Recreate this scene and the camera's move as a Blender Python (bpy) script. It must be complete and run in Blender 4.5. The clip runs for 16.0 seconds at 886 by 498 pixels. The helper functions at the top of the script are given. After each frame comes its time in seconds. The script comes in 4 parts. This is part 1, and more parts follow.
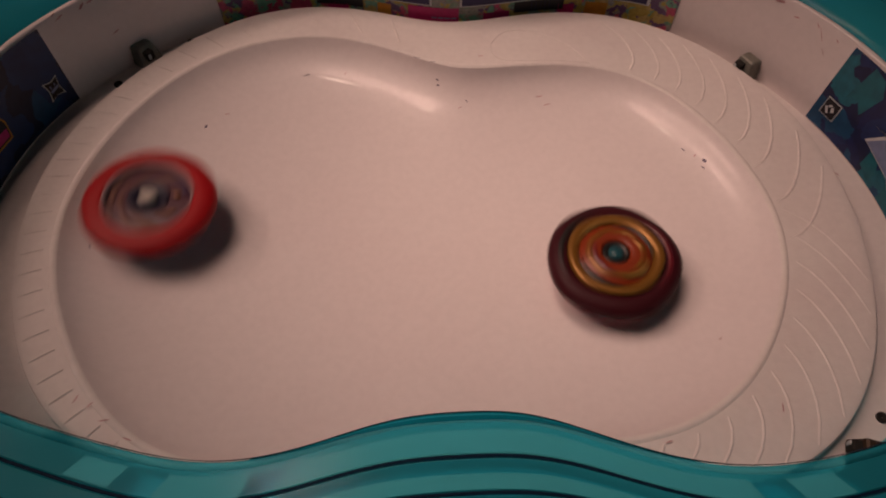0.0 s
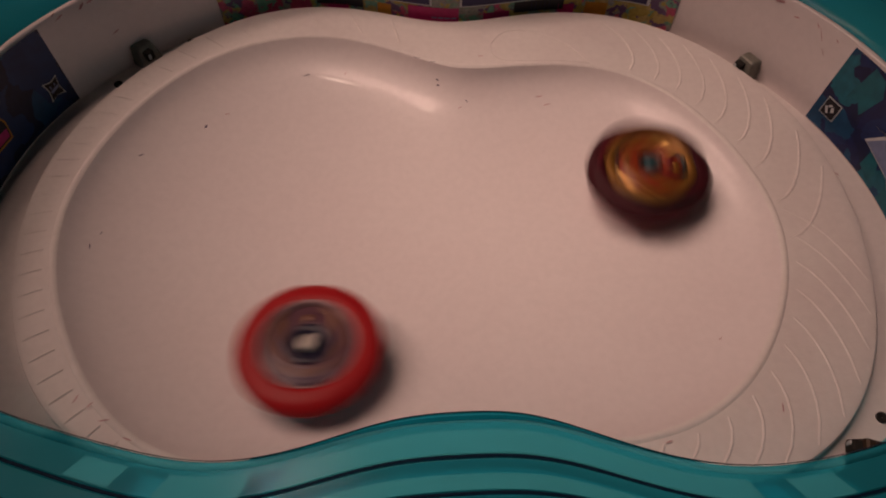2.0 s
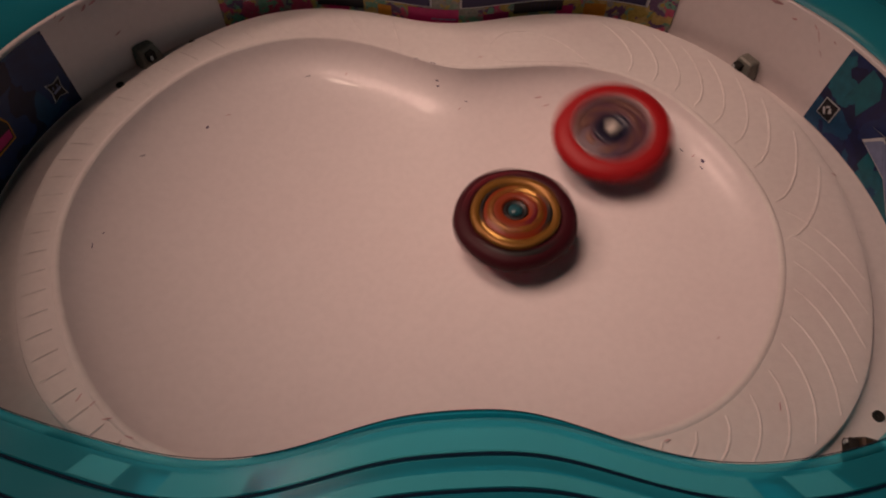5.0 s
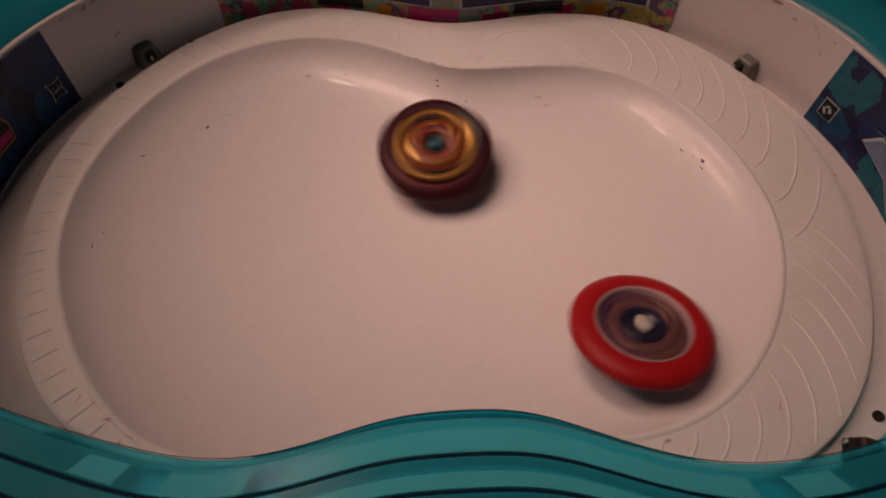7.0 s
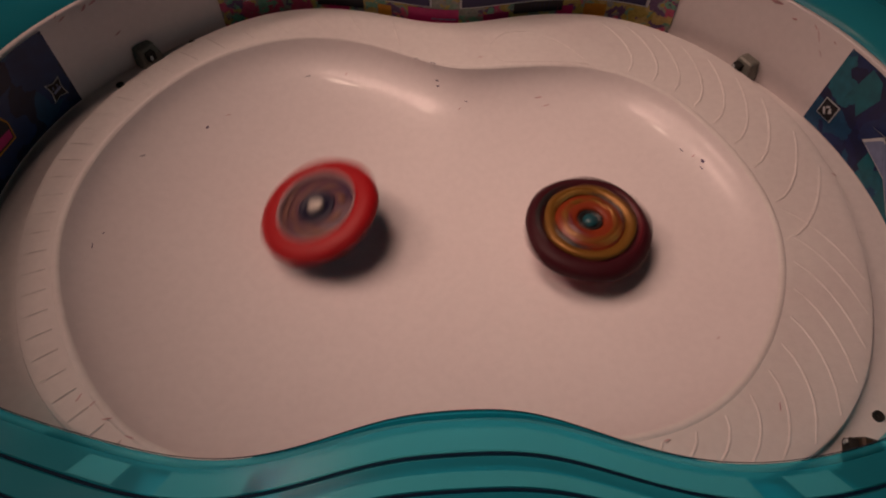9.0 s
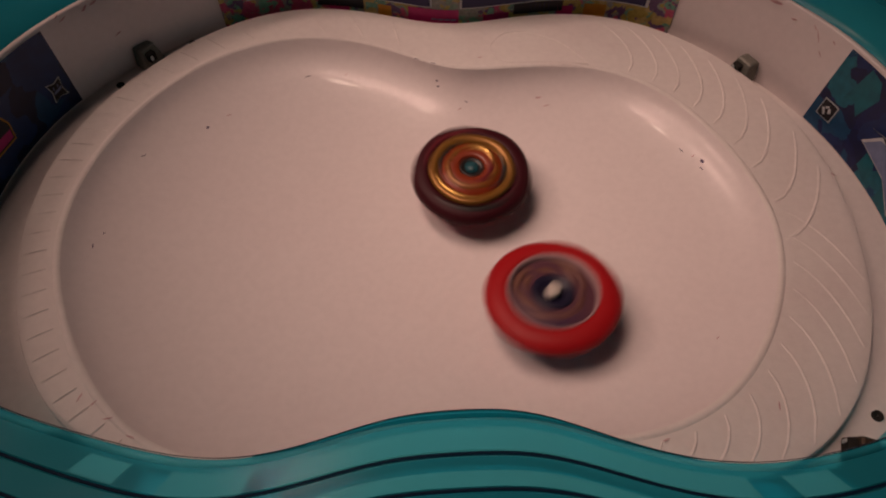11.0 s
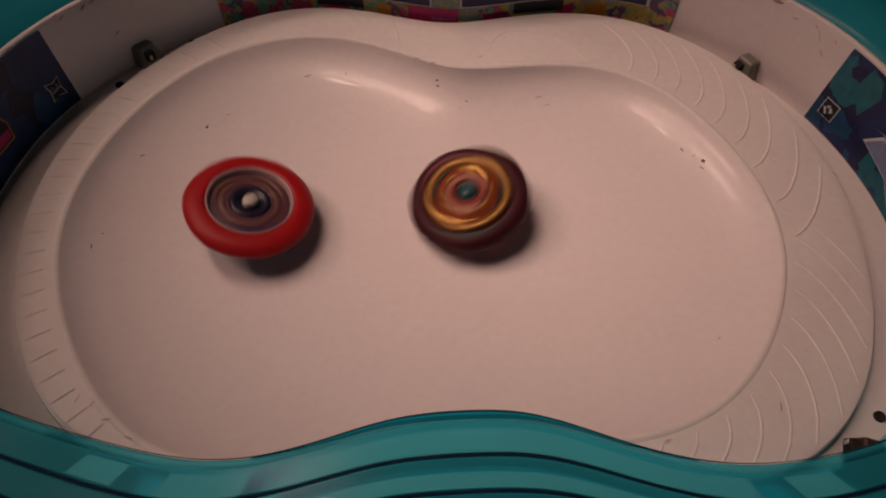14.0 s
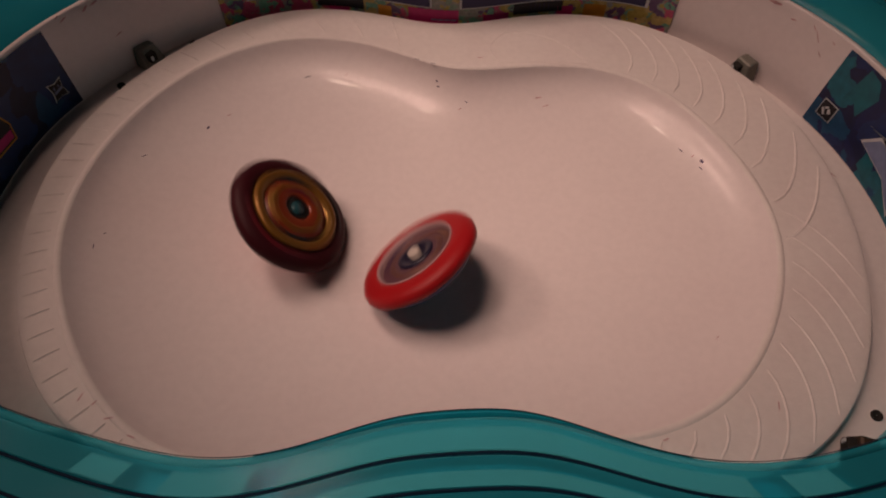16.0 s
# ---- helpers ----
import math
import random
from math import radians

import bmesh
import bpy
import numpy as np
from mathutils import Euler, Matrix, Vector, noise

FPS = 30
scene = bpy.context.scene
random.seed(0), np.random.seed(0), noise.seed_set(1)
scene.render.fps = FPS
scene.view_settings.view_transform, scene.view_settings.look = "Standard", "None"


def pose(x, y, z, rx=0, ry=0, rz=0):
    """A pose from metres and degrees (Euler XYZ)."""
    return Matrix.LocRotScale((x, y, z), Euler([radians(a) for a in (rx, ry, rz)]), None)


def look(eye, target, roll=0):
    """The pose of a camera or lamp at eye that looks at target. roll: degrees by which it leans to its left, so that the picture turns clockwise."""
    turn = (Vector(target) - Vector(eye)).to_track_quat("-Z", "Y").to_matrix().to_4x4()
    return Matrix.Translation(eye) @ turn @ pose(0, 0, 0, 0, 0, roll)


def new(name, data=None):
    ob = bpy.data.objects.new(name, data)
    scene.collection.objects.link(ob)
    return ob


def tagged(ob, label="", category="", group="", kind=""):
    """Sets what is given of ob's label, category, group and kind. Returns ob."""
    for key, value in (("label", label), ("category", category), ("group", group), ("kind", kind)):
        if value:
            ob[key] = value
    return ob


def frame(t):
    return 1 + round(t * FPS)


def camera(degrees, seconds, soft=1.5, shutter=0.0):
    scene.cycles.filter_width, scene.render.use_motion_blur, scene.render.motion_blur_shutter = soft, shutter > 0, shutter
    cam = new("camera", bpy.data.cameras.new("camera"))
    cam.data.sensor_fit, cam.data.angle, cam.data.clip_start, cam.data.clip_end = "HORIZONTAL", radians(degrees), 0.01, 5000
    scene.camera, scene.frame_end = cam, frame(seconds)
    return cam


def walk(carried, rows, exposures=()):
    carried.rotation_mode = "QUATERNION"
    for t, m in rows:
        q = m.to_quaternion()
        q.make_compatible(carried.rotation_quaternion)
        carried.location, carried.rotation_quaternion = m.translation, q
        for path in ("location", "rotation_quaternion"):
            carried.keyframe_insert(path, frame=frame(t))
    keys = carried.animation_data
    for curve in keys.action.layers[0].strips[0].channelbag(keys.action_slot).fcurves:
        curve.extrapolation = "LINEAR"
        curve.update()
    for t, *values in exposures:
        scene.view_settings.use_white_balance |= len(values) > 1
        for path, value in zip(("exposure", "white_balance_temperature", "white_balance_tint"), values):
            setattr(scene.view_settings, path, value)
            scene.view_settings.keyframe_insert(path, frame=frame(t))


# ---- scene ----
# A battle arena of moulded plastic on a table, and two tops that spin in it.

# ---- camera ----
EYE = Vector((0.0, -0.1419, 0.2185))
VIEW = Vector((0.0, 0.54464, -0.83867))


def stand(nearer):
    """The camera's pose, moved along its view by a hair."""
    eye = EYE + VIEW * nearer
    return look(eye, eye + VIEW, 1.2)


cam = camera(69.5, 16.0, soft=2.0, shutter=0.5)
walk(cam, [(0.0, stand(0.0019)), (2.0, stand(0.0019)), (2.4, stand(-0.0009)), (3.0, stand(-0.0005)),
           (3.5, stand(0.0000)), (9.2, stand(0.0000)), (11.3, stand(-0.0005)), (12.0, stand(-0.0005)),
           (12.3, stand(0.0049)), (12.5, stand(0.0040)), (12.9, stand(-0.0005)), (13.5, stand(-0.0005)),
           (14.2, stand(0.0009)), (14.5, stand(0.0009)), (15.0, stand(-0.0016)), (16.0, stand(-0.0009))],
     exposures=[(0.0, 0.1, 6500, 10), (0.4, 0.0, 6500, 10), (16.0, 0.0, 6500, 10)])

# ---- world and light ----
world = bpy.data.worlds.new("world")
scene.world = world
world.use_nodes = True
world.node_tree.nodes["Background"].inputs[0].default_value = (0.5, 0.6, 0.8, 1)
world.node_tree.nodes["Background"].inputs[1].default_value = 0.05


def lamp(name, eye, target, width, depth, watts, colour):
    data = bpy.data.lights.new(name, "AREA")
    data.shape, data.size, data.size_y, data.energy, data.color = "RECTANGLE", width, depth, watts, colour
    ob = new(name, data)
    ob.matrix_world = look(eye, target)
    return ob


lamp("ceiling_light", (-0.27, 0.42, 1.50), (0, 0.03, 0), 0.055, 0.055, 0.75, (1.0, 0.68, 0.54))
lamp("side_light", (-1.25, 0.30, 1.52), (0, 0.03, 0), 0.8, 0.8, 0.5, (1.0, 0.66, 0.53))
# cool fill added from the right to tint the left ledge
lamp("cool_fill", (2.05, -0.45, 0.72), (0, 0.0, 0.0), 0.9, 0.9, 0.65, (0.50, 0.98, 1.0))
# four narrow spots added under an unseen shade; their pool imitates a lens vignette
for x, y, z in ((-0.88, 0.20, 0.92), (-0.56, -0.02, 1.08), (-0.44, 0.44, 1.10), (-0.28, 0.18, 1.22)):
    spot_data = bpy.data.lights.new("vignette_spot", "SPOT")
    spot_data.energy, spot_data.color, spot_data.shadow_soft_size, spot_data.spot_size, spot_data.spot_blend = 13.6, (1.0, 0.640, 0.52), 0.14, radians(20.5), 1.0
    new("vignette_spot", spot_data).matrix_world = look((x, y, z), (0.022, 0.040, 0))


# ---- materials ----
def material(name, colour, rough=0.5, metal=0.0, trans=0.0, grain=0.0, grain_size=300.0, stain=0.0, stain_size=18.0,
             stain_colour=None, bump=0.0, bump_size=400.0, ior=1.45, coat=0.0, shine=0.5):
    m = bpy.data.materials.new(name)
    m.use_nodes = True
    nt = m.node_tree
    p = nt.nodes["Principled BSDF"]
    p.inputs["Roughness"].default_value, p.inputs["Metallic"].default_value = rough, metal
    p.inputs["Transmission Weight"].default_value, p.inputs["IOR"].default_value = trans, ior
    p.inputs["Coat Weight"].default_value, p.inputs["Coat Roughness"].default_value = coat, 0.07
    p.inputs["Specular IOR Level"].default_value = shine
    p.inputs["Base Color"].default_value = (*colour, 1)
    where = nt.nodes.new("ShaderNodeTexCoord")

    def cloud(size, detail):
        n = nt.nodes.new("ShaderNodeTexNoise")
        n.inputs["Scale"].default_value, n.inputs["Detail"].default_value = size, detail
        nt.links.new(where.outputs["Object"], n.inputs["Vector"])
        return n

    def blend(kind, a, b, factor):
        n = nt.nodes.new("ShaderNodeMix")
        n.data_type, n.blend_type = "RGBA", kind
        for socket, value in ((n.inputs[0], factor), (n.inputs[6], a), (n.inputs[7], b)):
            if isinstance(value, (tuple, float)):
                socket.default_value = value
            else:
                nt.links.new(value, socket)
        return n.outputs[2]

    def ramp(source, low, high, top=1.0):
        n = nt.nodes.new("ShaderNodeMapRange")
        n.inputs[1].default_value, n.inputs[2].default_value, n.inputs[4].default_value = low, high, top
        nt.links.new(source, n.inputs[0])
        return n.outputs[0]

    out = (*colour, 1)
    if stain:
        dark = stain_colour or tuple(c * 0.6 for c in colour)
        out = blend("MIX", out, (*dark, 1), ramp(cloud(stain_size, 5).outputs["Fac"], 0.48, 0.75, stain))
    if grain:
        g = cloud(grain_size, 3)
        out = blend("MULTIPLY", out, (1 - grain, 1 - grain, 1 - grain, 1), ramp(g.outputs["Fac"], 0.35, 0.7))
        r = nt.nodes.new("ShaderNodeMapRange")
        r.inputs[3].default_value, r.inputs[4].default_value = max(0, rough - 0.08), rough + 0.1
        nt.links.new(cloud(stain_size * 2.3, 4).outputs["Fac"], r.inputs[0])
        nt.links.new(r.outputs[0], p.inputs["Roughness"])
    if not isinstance(out, tuple):
        nt.links.new(out, p.inputs["Base Color"])
    if bump:
        b = nt.nodes.new("ShaderNodeBump")
        b.inputs["Strength"].default_value, b.inputs["Distance"].default_value = bump, 0.0003
        nt.links.new(cloud(bump_size, 3).outputs["Fac"], b.inputs["Height"])
        nt.links.new(b.outputs[0], p.inputs["Normal"])
    return m


WHITE = material("white_plastic", (0.78, 0.72, 0.72), 0.34, coat=0.17, grain=0.04, stain=0.25, stain_size=14, stain_colour=(0.70, 0.60, 0.61), bump=0.05)
LEDGE_WHITE = material("matt_white_plastic", (0.78, 0.74, 0.72), 0.55, grain=0.05, stain=0.3, stain_size=22, stain_colour=(0.66, 0.55, 0.55), bump=0.15, bump_size=900)


def clear(name, body, tint, share, rough):
    """Thin tinted plastic: glossy body colour over see-through tint."""
    m = material(name, body, rough, shine=0.18, grain=0.08, grain_size=50, stain=0.35, stain_size=7, stain_colour=tuple(c * 0.6 for c in body))
    nt = m.node_tree
    glass = nt.nodes.new("ShaderNodeBsdfTransparent")
    glass.inputs[0].default_value = (*tint, 1)
    mix = nt.nodes.new("ShaderNodeMixShader")
    mix.inputs[0].default_value = share
    nt.links.new(nt.nodes["Principled BSDF"].outputs[0], mix.inputs[1])
    nt.links.new(glass.outputs[0], mix.inputs[2])
    nt.links.new(mix.outputs[0], nt.nodes["Material Output"].inputs[0])
    return m


TEAL = clear("clear_teal_plastic", (0.05, 0.68, 0.88), (0.42, 0.94, 1.0), 0.62, 0.16)
TEAL_DEEP = clear("deep_teal_plastic", (0.004, 0.22, 0.30), (0.05, 0.60, 0.72), 0.45, 0.2)
TEAL_BASE = material("teal_base_plastic", (0.025, 0.58, 0.78), 0.35, grain=0.1, stain=0.3, stain_size=20)
NAVY_BACKING = material("navy_backing", (0.006, 0.014, 0.028), 0.5, shine=0.2, grain=0.2, stain=0.6, stain_size=60, stain_colour=(0.05, 0.04, 0.03))
TEAL_SHADE = material("teal_line_shade", (0.003, 0.02, 0.05), 0.6, shine=0.15, grain=0.1)
METAL = material("dull_grey_metal", (0.24, 0.24, 0.21), 0.55, metal=0.5, grain=0.2, grain_size=500)
# black of the lamp fittings, also painted for the shade in holes and slots
BLACK_AND_SHADE = material("black_and_hole_shade", (0.02, 0.018, 0.016), 0.8, grain=0.2)
SCUFF = material("ink_scuff", (0.10, 0.07, 0.14), 0.6, grain=0.3)
SCUFF_RED = material("red_scuff", (0.58, 0.34, 0.36), 0.6, grain=0.3)

# ---- plan curves: radius about the arena's middle, cosine terms and then sine terms ----
MIDDLE = (0.0, 0.03)
BOWL = [0.12505, -0.01135, 0.02682, 0.00163, -0.00586, 3e-05, 0.00097, -0.00062, 0.00045, 0.00033, -0.01389, -0.0017, -0.00031, 0.00035, 0.00038, -0.00047, -0.00037, 0.00018, -0.00034]
LEDGE = [0.15166, 0.00058, 0.03096, 0.00022, -0.00862, -0.00092, 0.00123, -0.00015, 0.0001, 0.00032, 0.00019, -0.00354, -0.00037, -6e-05, 0.00031, 0.00086, -0.00012]
WALL = [0.16, -0.0007, 0.03968, -0.00018, -0.00591, -0.00168, 0.00067, 0.00055, -0.00083, 0.00023, -0.00033, -0.00016, 0.00032, 0.00017, -3e-05, 0.00135, -4e-05, -0.00504, -0.00132, -0.00226, 0.00067, 0.0003, -0.00018, 0.00058, -0.00011, 0.00038, 0.00018, -0.00019, -0.00014]
DEPTH = 0.0212
GUTTER = -0.007
WALL_TOP = 0.036


def radius(c, a):
    k = len(c) // 2
    return c[0] + sum(c[i] * math.cos(i * a) + c[k + i] * math.sin(i * a) for i in range(1, k + 1))


def spot(c, a, off=0.0, z=0.0):
    """The place on a plan curve at the angle a (radians), moved outwards by off."""
    r = radius(c, a) + off
    return Vector((MIDDLE[0] + r * math.cos(a), MIDDLE[1] + r * math.sin(a), z))


def wall_spot(a, off=0.0, z=0.0):
    """The place on the wall, which leans outwards towards its top on the right-hand lobe."""
    turn = (math.degrees(a) + 180) % 360 - 180
    lean = 0.0030 * math.exp(-((turn - 21) / 20) ** 2)
    return spot(WALL, a, off + lean * max(z, 0.0) / WALL_TOP, z)


def between(a, s, z=0.0):
    """A place on the ledge: s = 0 at the bowl's edge, 1 at the ledge's outer edge."""
    r = (radius(BOWL, a) + 0.003) * (1 - s) + radius(LEDGE, a) * s
    return Vector((MIDDLE[0] + r * math.cos(a), MIDDLE[1] + r * math.sin(a), z))


def ring_radius(a, s):
    """The bowl's contour at the share s of its width: an oval in the middle, two-lobed towards the edge."""
    k = len(BOWL) // 2
    oval = BOWL[0] + BOWL[1] * math.cos(a) + BOWL[2] * math.cos(2 * a) + BOWL[k + 1] * math.sin(a)
    return s * (oval * (1 - s ** 3) + radius(BOWL, a) * s ** 3)


def dish(s):
    return -DEPTH * (1 - 0.56 * s ** 2 - 0.34 * s ** 9 - 0.10 * s ** 40)


def bowl_z(x, y):
    dx, dy = x - MIDDLE[0], y - MIDDLE[1]
    a, r, low, high = math.atan2(dy, dx), math.hypot(dx, dy), 0.0, 1.0
    for _ in range(24):
        mid = (low + high) / 2
        low, high = (mid, high) if ring_radius(a, mid) < r else (low, mid)
    return dish(low)


# ---- building blocks ----
def part(name, bm, mat, parent=None, label="", smooth=True):
    me = bpy.data.meshes.new(name)
    bmesh.ops.recalc_face_normals(bm, faces=bm.faces)
    bm.to_mesh(me)
    bm.free()
    for f in me.polygons:
        f.use_smooth = smooth
    me.materials.append(mat)
    ob = new(name, me)
    if parent:
        ob.parent = parent
    if label:
        tagged(ob, label)
    return ob


def sharpen(ob, angle=40):
    """Keep edges that turn more than the angle crisp under smooth shading."""
    me = ob.data
    bm = bmesh.new()
    bm.from_mesh(me)
    for e in bm.edges:
        if len(e.link_faces) == 2 and e.calc_face_angle(0) > radians(angle):
            e.smooth = False
    bm.to_mesh(me)
    bm.free()
    return ob


def sheet_of_rings(rings, closed=True, cap=False):
    """A skin over rows of points; each row is closed on itself or open."""
    bm = bmesh.new()
    rows = [[bm.verts.new(p) for p in ring] for ring in rings]
    n = len(rows[0])
    for a, b in zip(rows, rows[1:]):
        for i in range(n if closed else n - 1):
            j = (i + 1) % n
            bm.faces.new((a[i], a[j], b[j], b[i]))
    if cap:
        bm.faces.new(rows[-1])
    return bm


def angles(n, a0=0.0, a1=360.0):
    span = a1 - a0
    m = n if abs(span - 360) < 1e-6 else n - 1
    return [radians(a0 + span * i / m) for i in range(n)]


def box(bm, sx, sy, sz, m=Matrix(), bevel=0.0):
    made = bmesh.ops.create_cube(bm, size=1.0, matrix=m @ Matrix.Diagonal((sx, sy, sz, 1)))
    if bevel:
        edges = list({e for v in made["verts"] for e in v.link_edges})
        bmesh.ops.bevel(bm, geom=edges, offset=bevel, segments=2, affect="EDGES", profile=0.5)
    return bm


def turned(profile, n=72, lobes=0, depth=0.0, phase=0.0):
    """A turned body from (radius, z); with lobes its outline swells and shrinks round the axis."""
    rings = []
    for r, z in profile:
        ring = []
        for i in range(n):
            a = 2 * math.pi * i / n
            k = 1 + depth * math.cos(lobes * a + phase) if lobes else 1
            ring.append((r * k * math.cos(a), r * k * math.sin(a), z))
        rings.append(ring)
    return sheet_of_rings(rings)


# ---- the room: table, floor, walls, ceiling ----
def room():
    wood = material("table_wood", (0.22, 0.12, 0.07), 0.45, grain=0.3, grain_size=40, stain=0.4, stain_size=6)
    paint = material("room_paint", (0.30, 0.26, 0.24), 0.9, grain=0.05, grain_size=30, stain=0.1, stain_size=2)
    boards = material("floor_boards", (0.18, 0.11, 0.07), 0.5, grain=0.3, grain_size=12, stain=0.4, stain_size=3)
    table = tagged(new("table"), "brown wooden table under the plastic arena", "table")
    table.location = (0, 0.05, -0.045)
    part("tabletop", box(bmesh.new(), 1.3, 0.9, 0.03, pose(0, 0, -0.015), 0.003), wood, table, smooth=False)
    for x in (-0.6, 0.6):
        for y in (-0.4, 0.4):
            part("leg", box(bmesh.new(), 0.05, 0.05, 0.69, pose(x, y, -0.375), 0.003), wood, table, smooth=False)
    def slab(name, sx, sy, sz, x, y, z, mat):
        ob = part(name, box(bmesh.new(), sx, sy, sz, pose(0, 0, 0)), mat, smooth=False)
        ob.location = (x, y, z)
        tagged(ob, kind="structure")
    slab("floor", 4.4, 4.4, 0.1, 0, 0, -0.815, boards)
    slab("ceiling", 4.4, 4.4, 0.1, 0, 0, 1.70, paint)
    slab("wall_north", 4.4, 0.1, 2.41, 0, 2.15, 0.442, paint)
    slab("wall_south", 4.4, 0.1, 2.41, 0, -2.15, 0.442, paint)
    slab("wall_west", 0.1, 4.2, 2.41, -2.15, 0, 0.442, paint)
    # the unseen east wall has an opening, added for the cool fill lamp
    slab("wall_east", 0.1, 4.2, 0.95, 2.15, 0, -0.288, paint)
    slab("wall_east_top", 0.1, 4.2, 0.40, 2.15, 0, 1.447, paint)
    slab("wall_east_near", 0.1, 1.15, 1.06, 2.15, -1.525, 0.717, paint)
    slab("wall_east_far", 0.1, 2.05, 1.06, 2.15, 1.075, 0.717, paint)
    white = material("lamp_shade", (0.8, 0.75, 0.65), 0.8, grain=0.05)
    for x, y, r in ((-0.30, 0.47, 0.10), (-1.40, 0.33, 0.36)):
        ceiling_lamp = tagged(new("ceiling_lamp"), "round pale ceiling lamp on the room's ceiling", "lamp", "lamps on the ceiling")
        ceiling_lamp.location = (x, y, 1.65)
        part("base_plate", turned([(r * 0.5, 0.0), (r * 0.5, -0.02), (0.001, -0.02)], 32), BLACK_AND_SHADE, ceiling_lamp)
        part("shade", turned([(r, -0.02), (r, -0.028), (r * 0.97, -0.03), (0.001, -0.03)], 32), white, ceiling_lamp)
    # unseen desk lamp, added as a holder for the vignette spots
    added_desk_lamp = tagged(new("added_desk_lamp"), "added black desk lamp with a wide pale shade over the vignette spots", "lamp")
    added_desk_lamp.location = (-0.60, 0.46, -0.045)
    part("base_plate", turned([(0.09, 0.0), (0.09, 0.015), (0.08, 0.02), (0.01, 0.022)], 32), BLACK_AND_SHADE, added_desk_lamp)
    part("pole", turned([(0.008, 0.02), (0.008, 1.53), (0.001, 1.535)], 16), BLACK_AND_SHADE, added_desk_lamp)
    arm = box(bmesh.new(), 0.016, 0.27, 0.016, Matrix.Translation((0.01, -0.11, 1.52)) @ pose(0, 0, 0, 0, 0, 5), 0.003)
    part("arm", arm, BLACK_AND_SHADE, added_desk_lamp, smooth=False)
    cone = turned([(0.42, 0.0), (0.33, 0.09), (0.06, 0.14), (0.001, 0.14)], 40)
    cone.transform(Matrix.Translation((0.02, -0.22, 1.42)) @ pose(0, 0, 0, -6, -20, 0))
    part("shade", cone, white, added_desk_lamp, "wide pale lamp shade")


room()


# ---- the arena ----
def arena():
    base = tagged(new("battle_arena"), "white plastic spinning-top arena with a clear teal rim and printed stickers", "toy arena")
    n = 240

    # bowl: a shallow two-lobed dish with a rolled lip
    ring_s = [0.004, 0.06, 0.13, 0.2, 0.28, 0.36, 0.44, 0.52, 0.6, 0.67, 0.74, 0.8, 0.85, 0.89, 0.92, 0.935, 0.948, 0.96, 0.972, 0.986, 1.0]
    rings = []
    for s in ring_s:
        ring = []
        for a in angles(n):
            r = ring_radius(a, s)
            ring.append((MIDDLE[0] + r * math.cos(a), MIDDLE[1] + r * math.sin(a), dish(s)))
        rings.append(ring)
    bm = sheet_of_rings(list(reversed(rings)), cap=True)
    sharpen(part("bowl", bm, WHITE, base, "glossy white two-lobed bowl with scuffs"), 28)

    # ledge round the bowl, rounded down into the gutter
    rings = [[spot(BOWL, a, off, z) for a in angles(n)] for off, z in ((0.0, 0.0), (0.0007, 0.00045), (0.0016, 0.00060), (0.0024, 0.00040), (0.003, 0.0))]
    for s in (0.15, 0.3, 0.5, 0.7, 0.85):
        rings.append([between(a, s, 0.0) for a in angles(n)])
    for off, z in ((-0.002, 0.0), (-0.0008, -0.0003), (-0.0002, -0.001), (0.0, -0.002), (0.0002, -0.003), (0.0006, GUTTER)):
        rings.append([spot(LEDGE, a, off, z) for a in angles(n)])
    ledge = sharpen(part("ledge", sheet_of_rings(rings), LEDGE_WHITE, base, "matt white raised ledge with moulded ridges"), 25)

    # gutter floor between ledge and wall
    rings = [[spot(LEDGE, a, 0.0004, GUTTER) for a in angles(n)],
             [spot(WALL, a, 0.004, GUTTER) for a in angles(n)]]
    part("gutter", sheet_of_rings(rings), LEDGE_WHITE, base)

    # inner wall, white, round the sides and the back
    def band(a0, a1, profile, m=90):
        return sheet_of_rings([[wall_spot(a, off, z) for a in angles(m, a0, a1)] for off, z in profile], closed=False)
    part("inner_wall", band(-28, 208, [(0.0, GUTTER), (0.0, WALL_TOP - 0.0006), (0.0004, WALL_TOP), (0.0022, WALL_TOP), (0.0026, WALL_TOP - 0.0006), (0.0026, GUTTER)], 200), WHITE, base,
         "white moulded wall round the back and sides")

    # clear teal shell: front wall and flange with grooves
    part("front_wall", band(205, 335, [(0.0, GUTTER), (0.0, 0.0335), (0.0006, 0.035), (0.0026, 0.035), (0.0026, GUTTER)], 160), TEAL, base, "clear teal front wall")
    plain = [(0.0028, 0.034), (0.0034, 0.0358), (0.0240, 0.0376), (0.034, 0.0385), (0.036, 0.037), (0.037, -0.04)]
    grooved = [(0.0028, 0.034), (0.0034, 0.0358), (0.0119, 0.0356), (0.0124, 0.0351), (0.0134, 0.0351), (0.0139, 0.0358),
               (0.0221, 0.0356), (0.0226, 0.0351), (0.0236, 0.0351), (0.0241, 0.0358), (0.034, 0.0354), (0.036, 0.037), (0.037, -0.04)]
    part("outer_rim", band(-22, 202, plain, 200), TEAL, base, "smooth translucent teal outer rim")
    sharpen(part("front_rim", band(202, 338, grooved, 180), TEAL, base, "translucent teal front rim with grooves"), 8)
    # raised lip along the middle of the front, thinning out at both ends
    rows = []
    for off, z in ((-0.0002, 0.0325), (-0.0002, 0.0342), (0.0002, 0.0347), (0.0018, 0.0352), (0.0031, 0.0364)):
        row = []
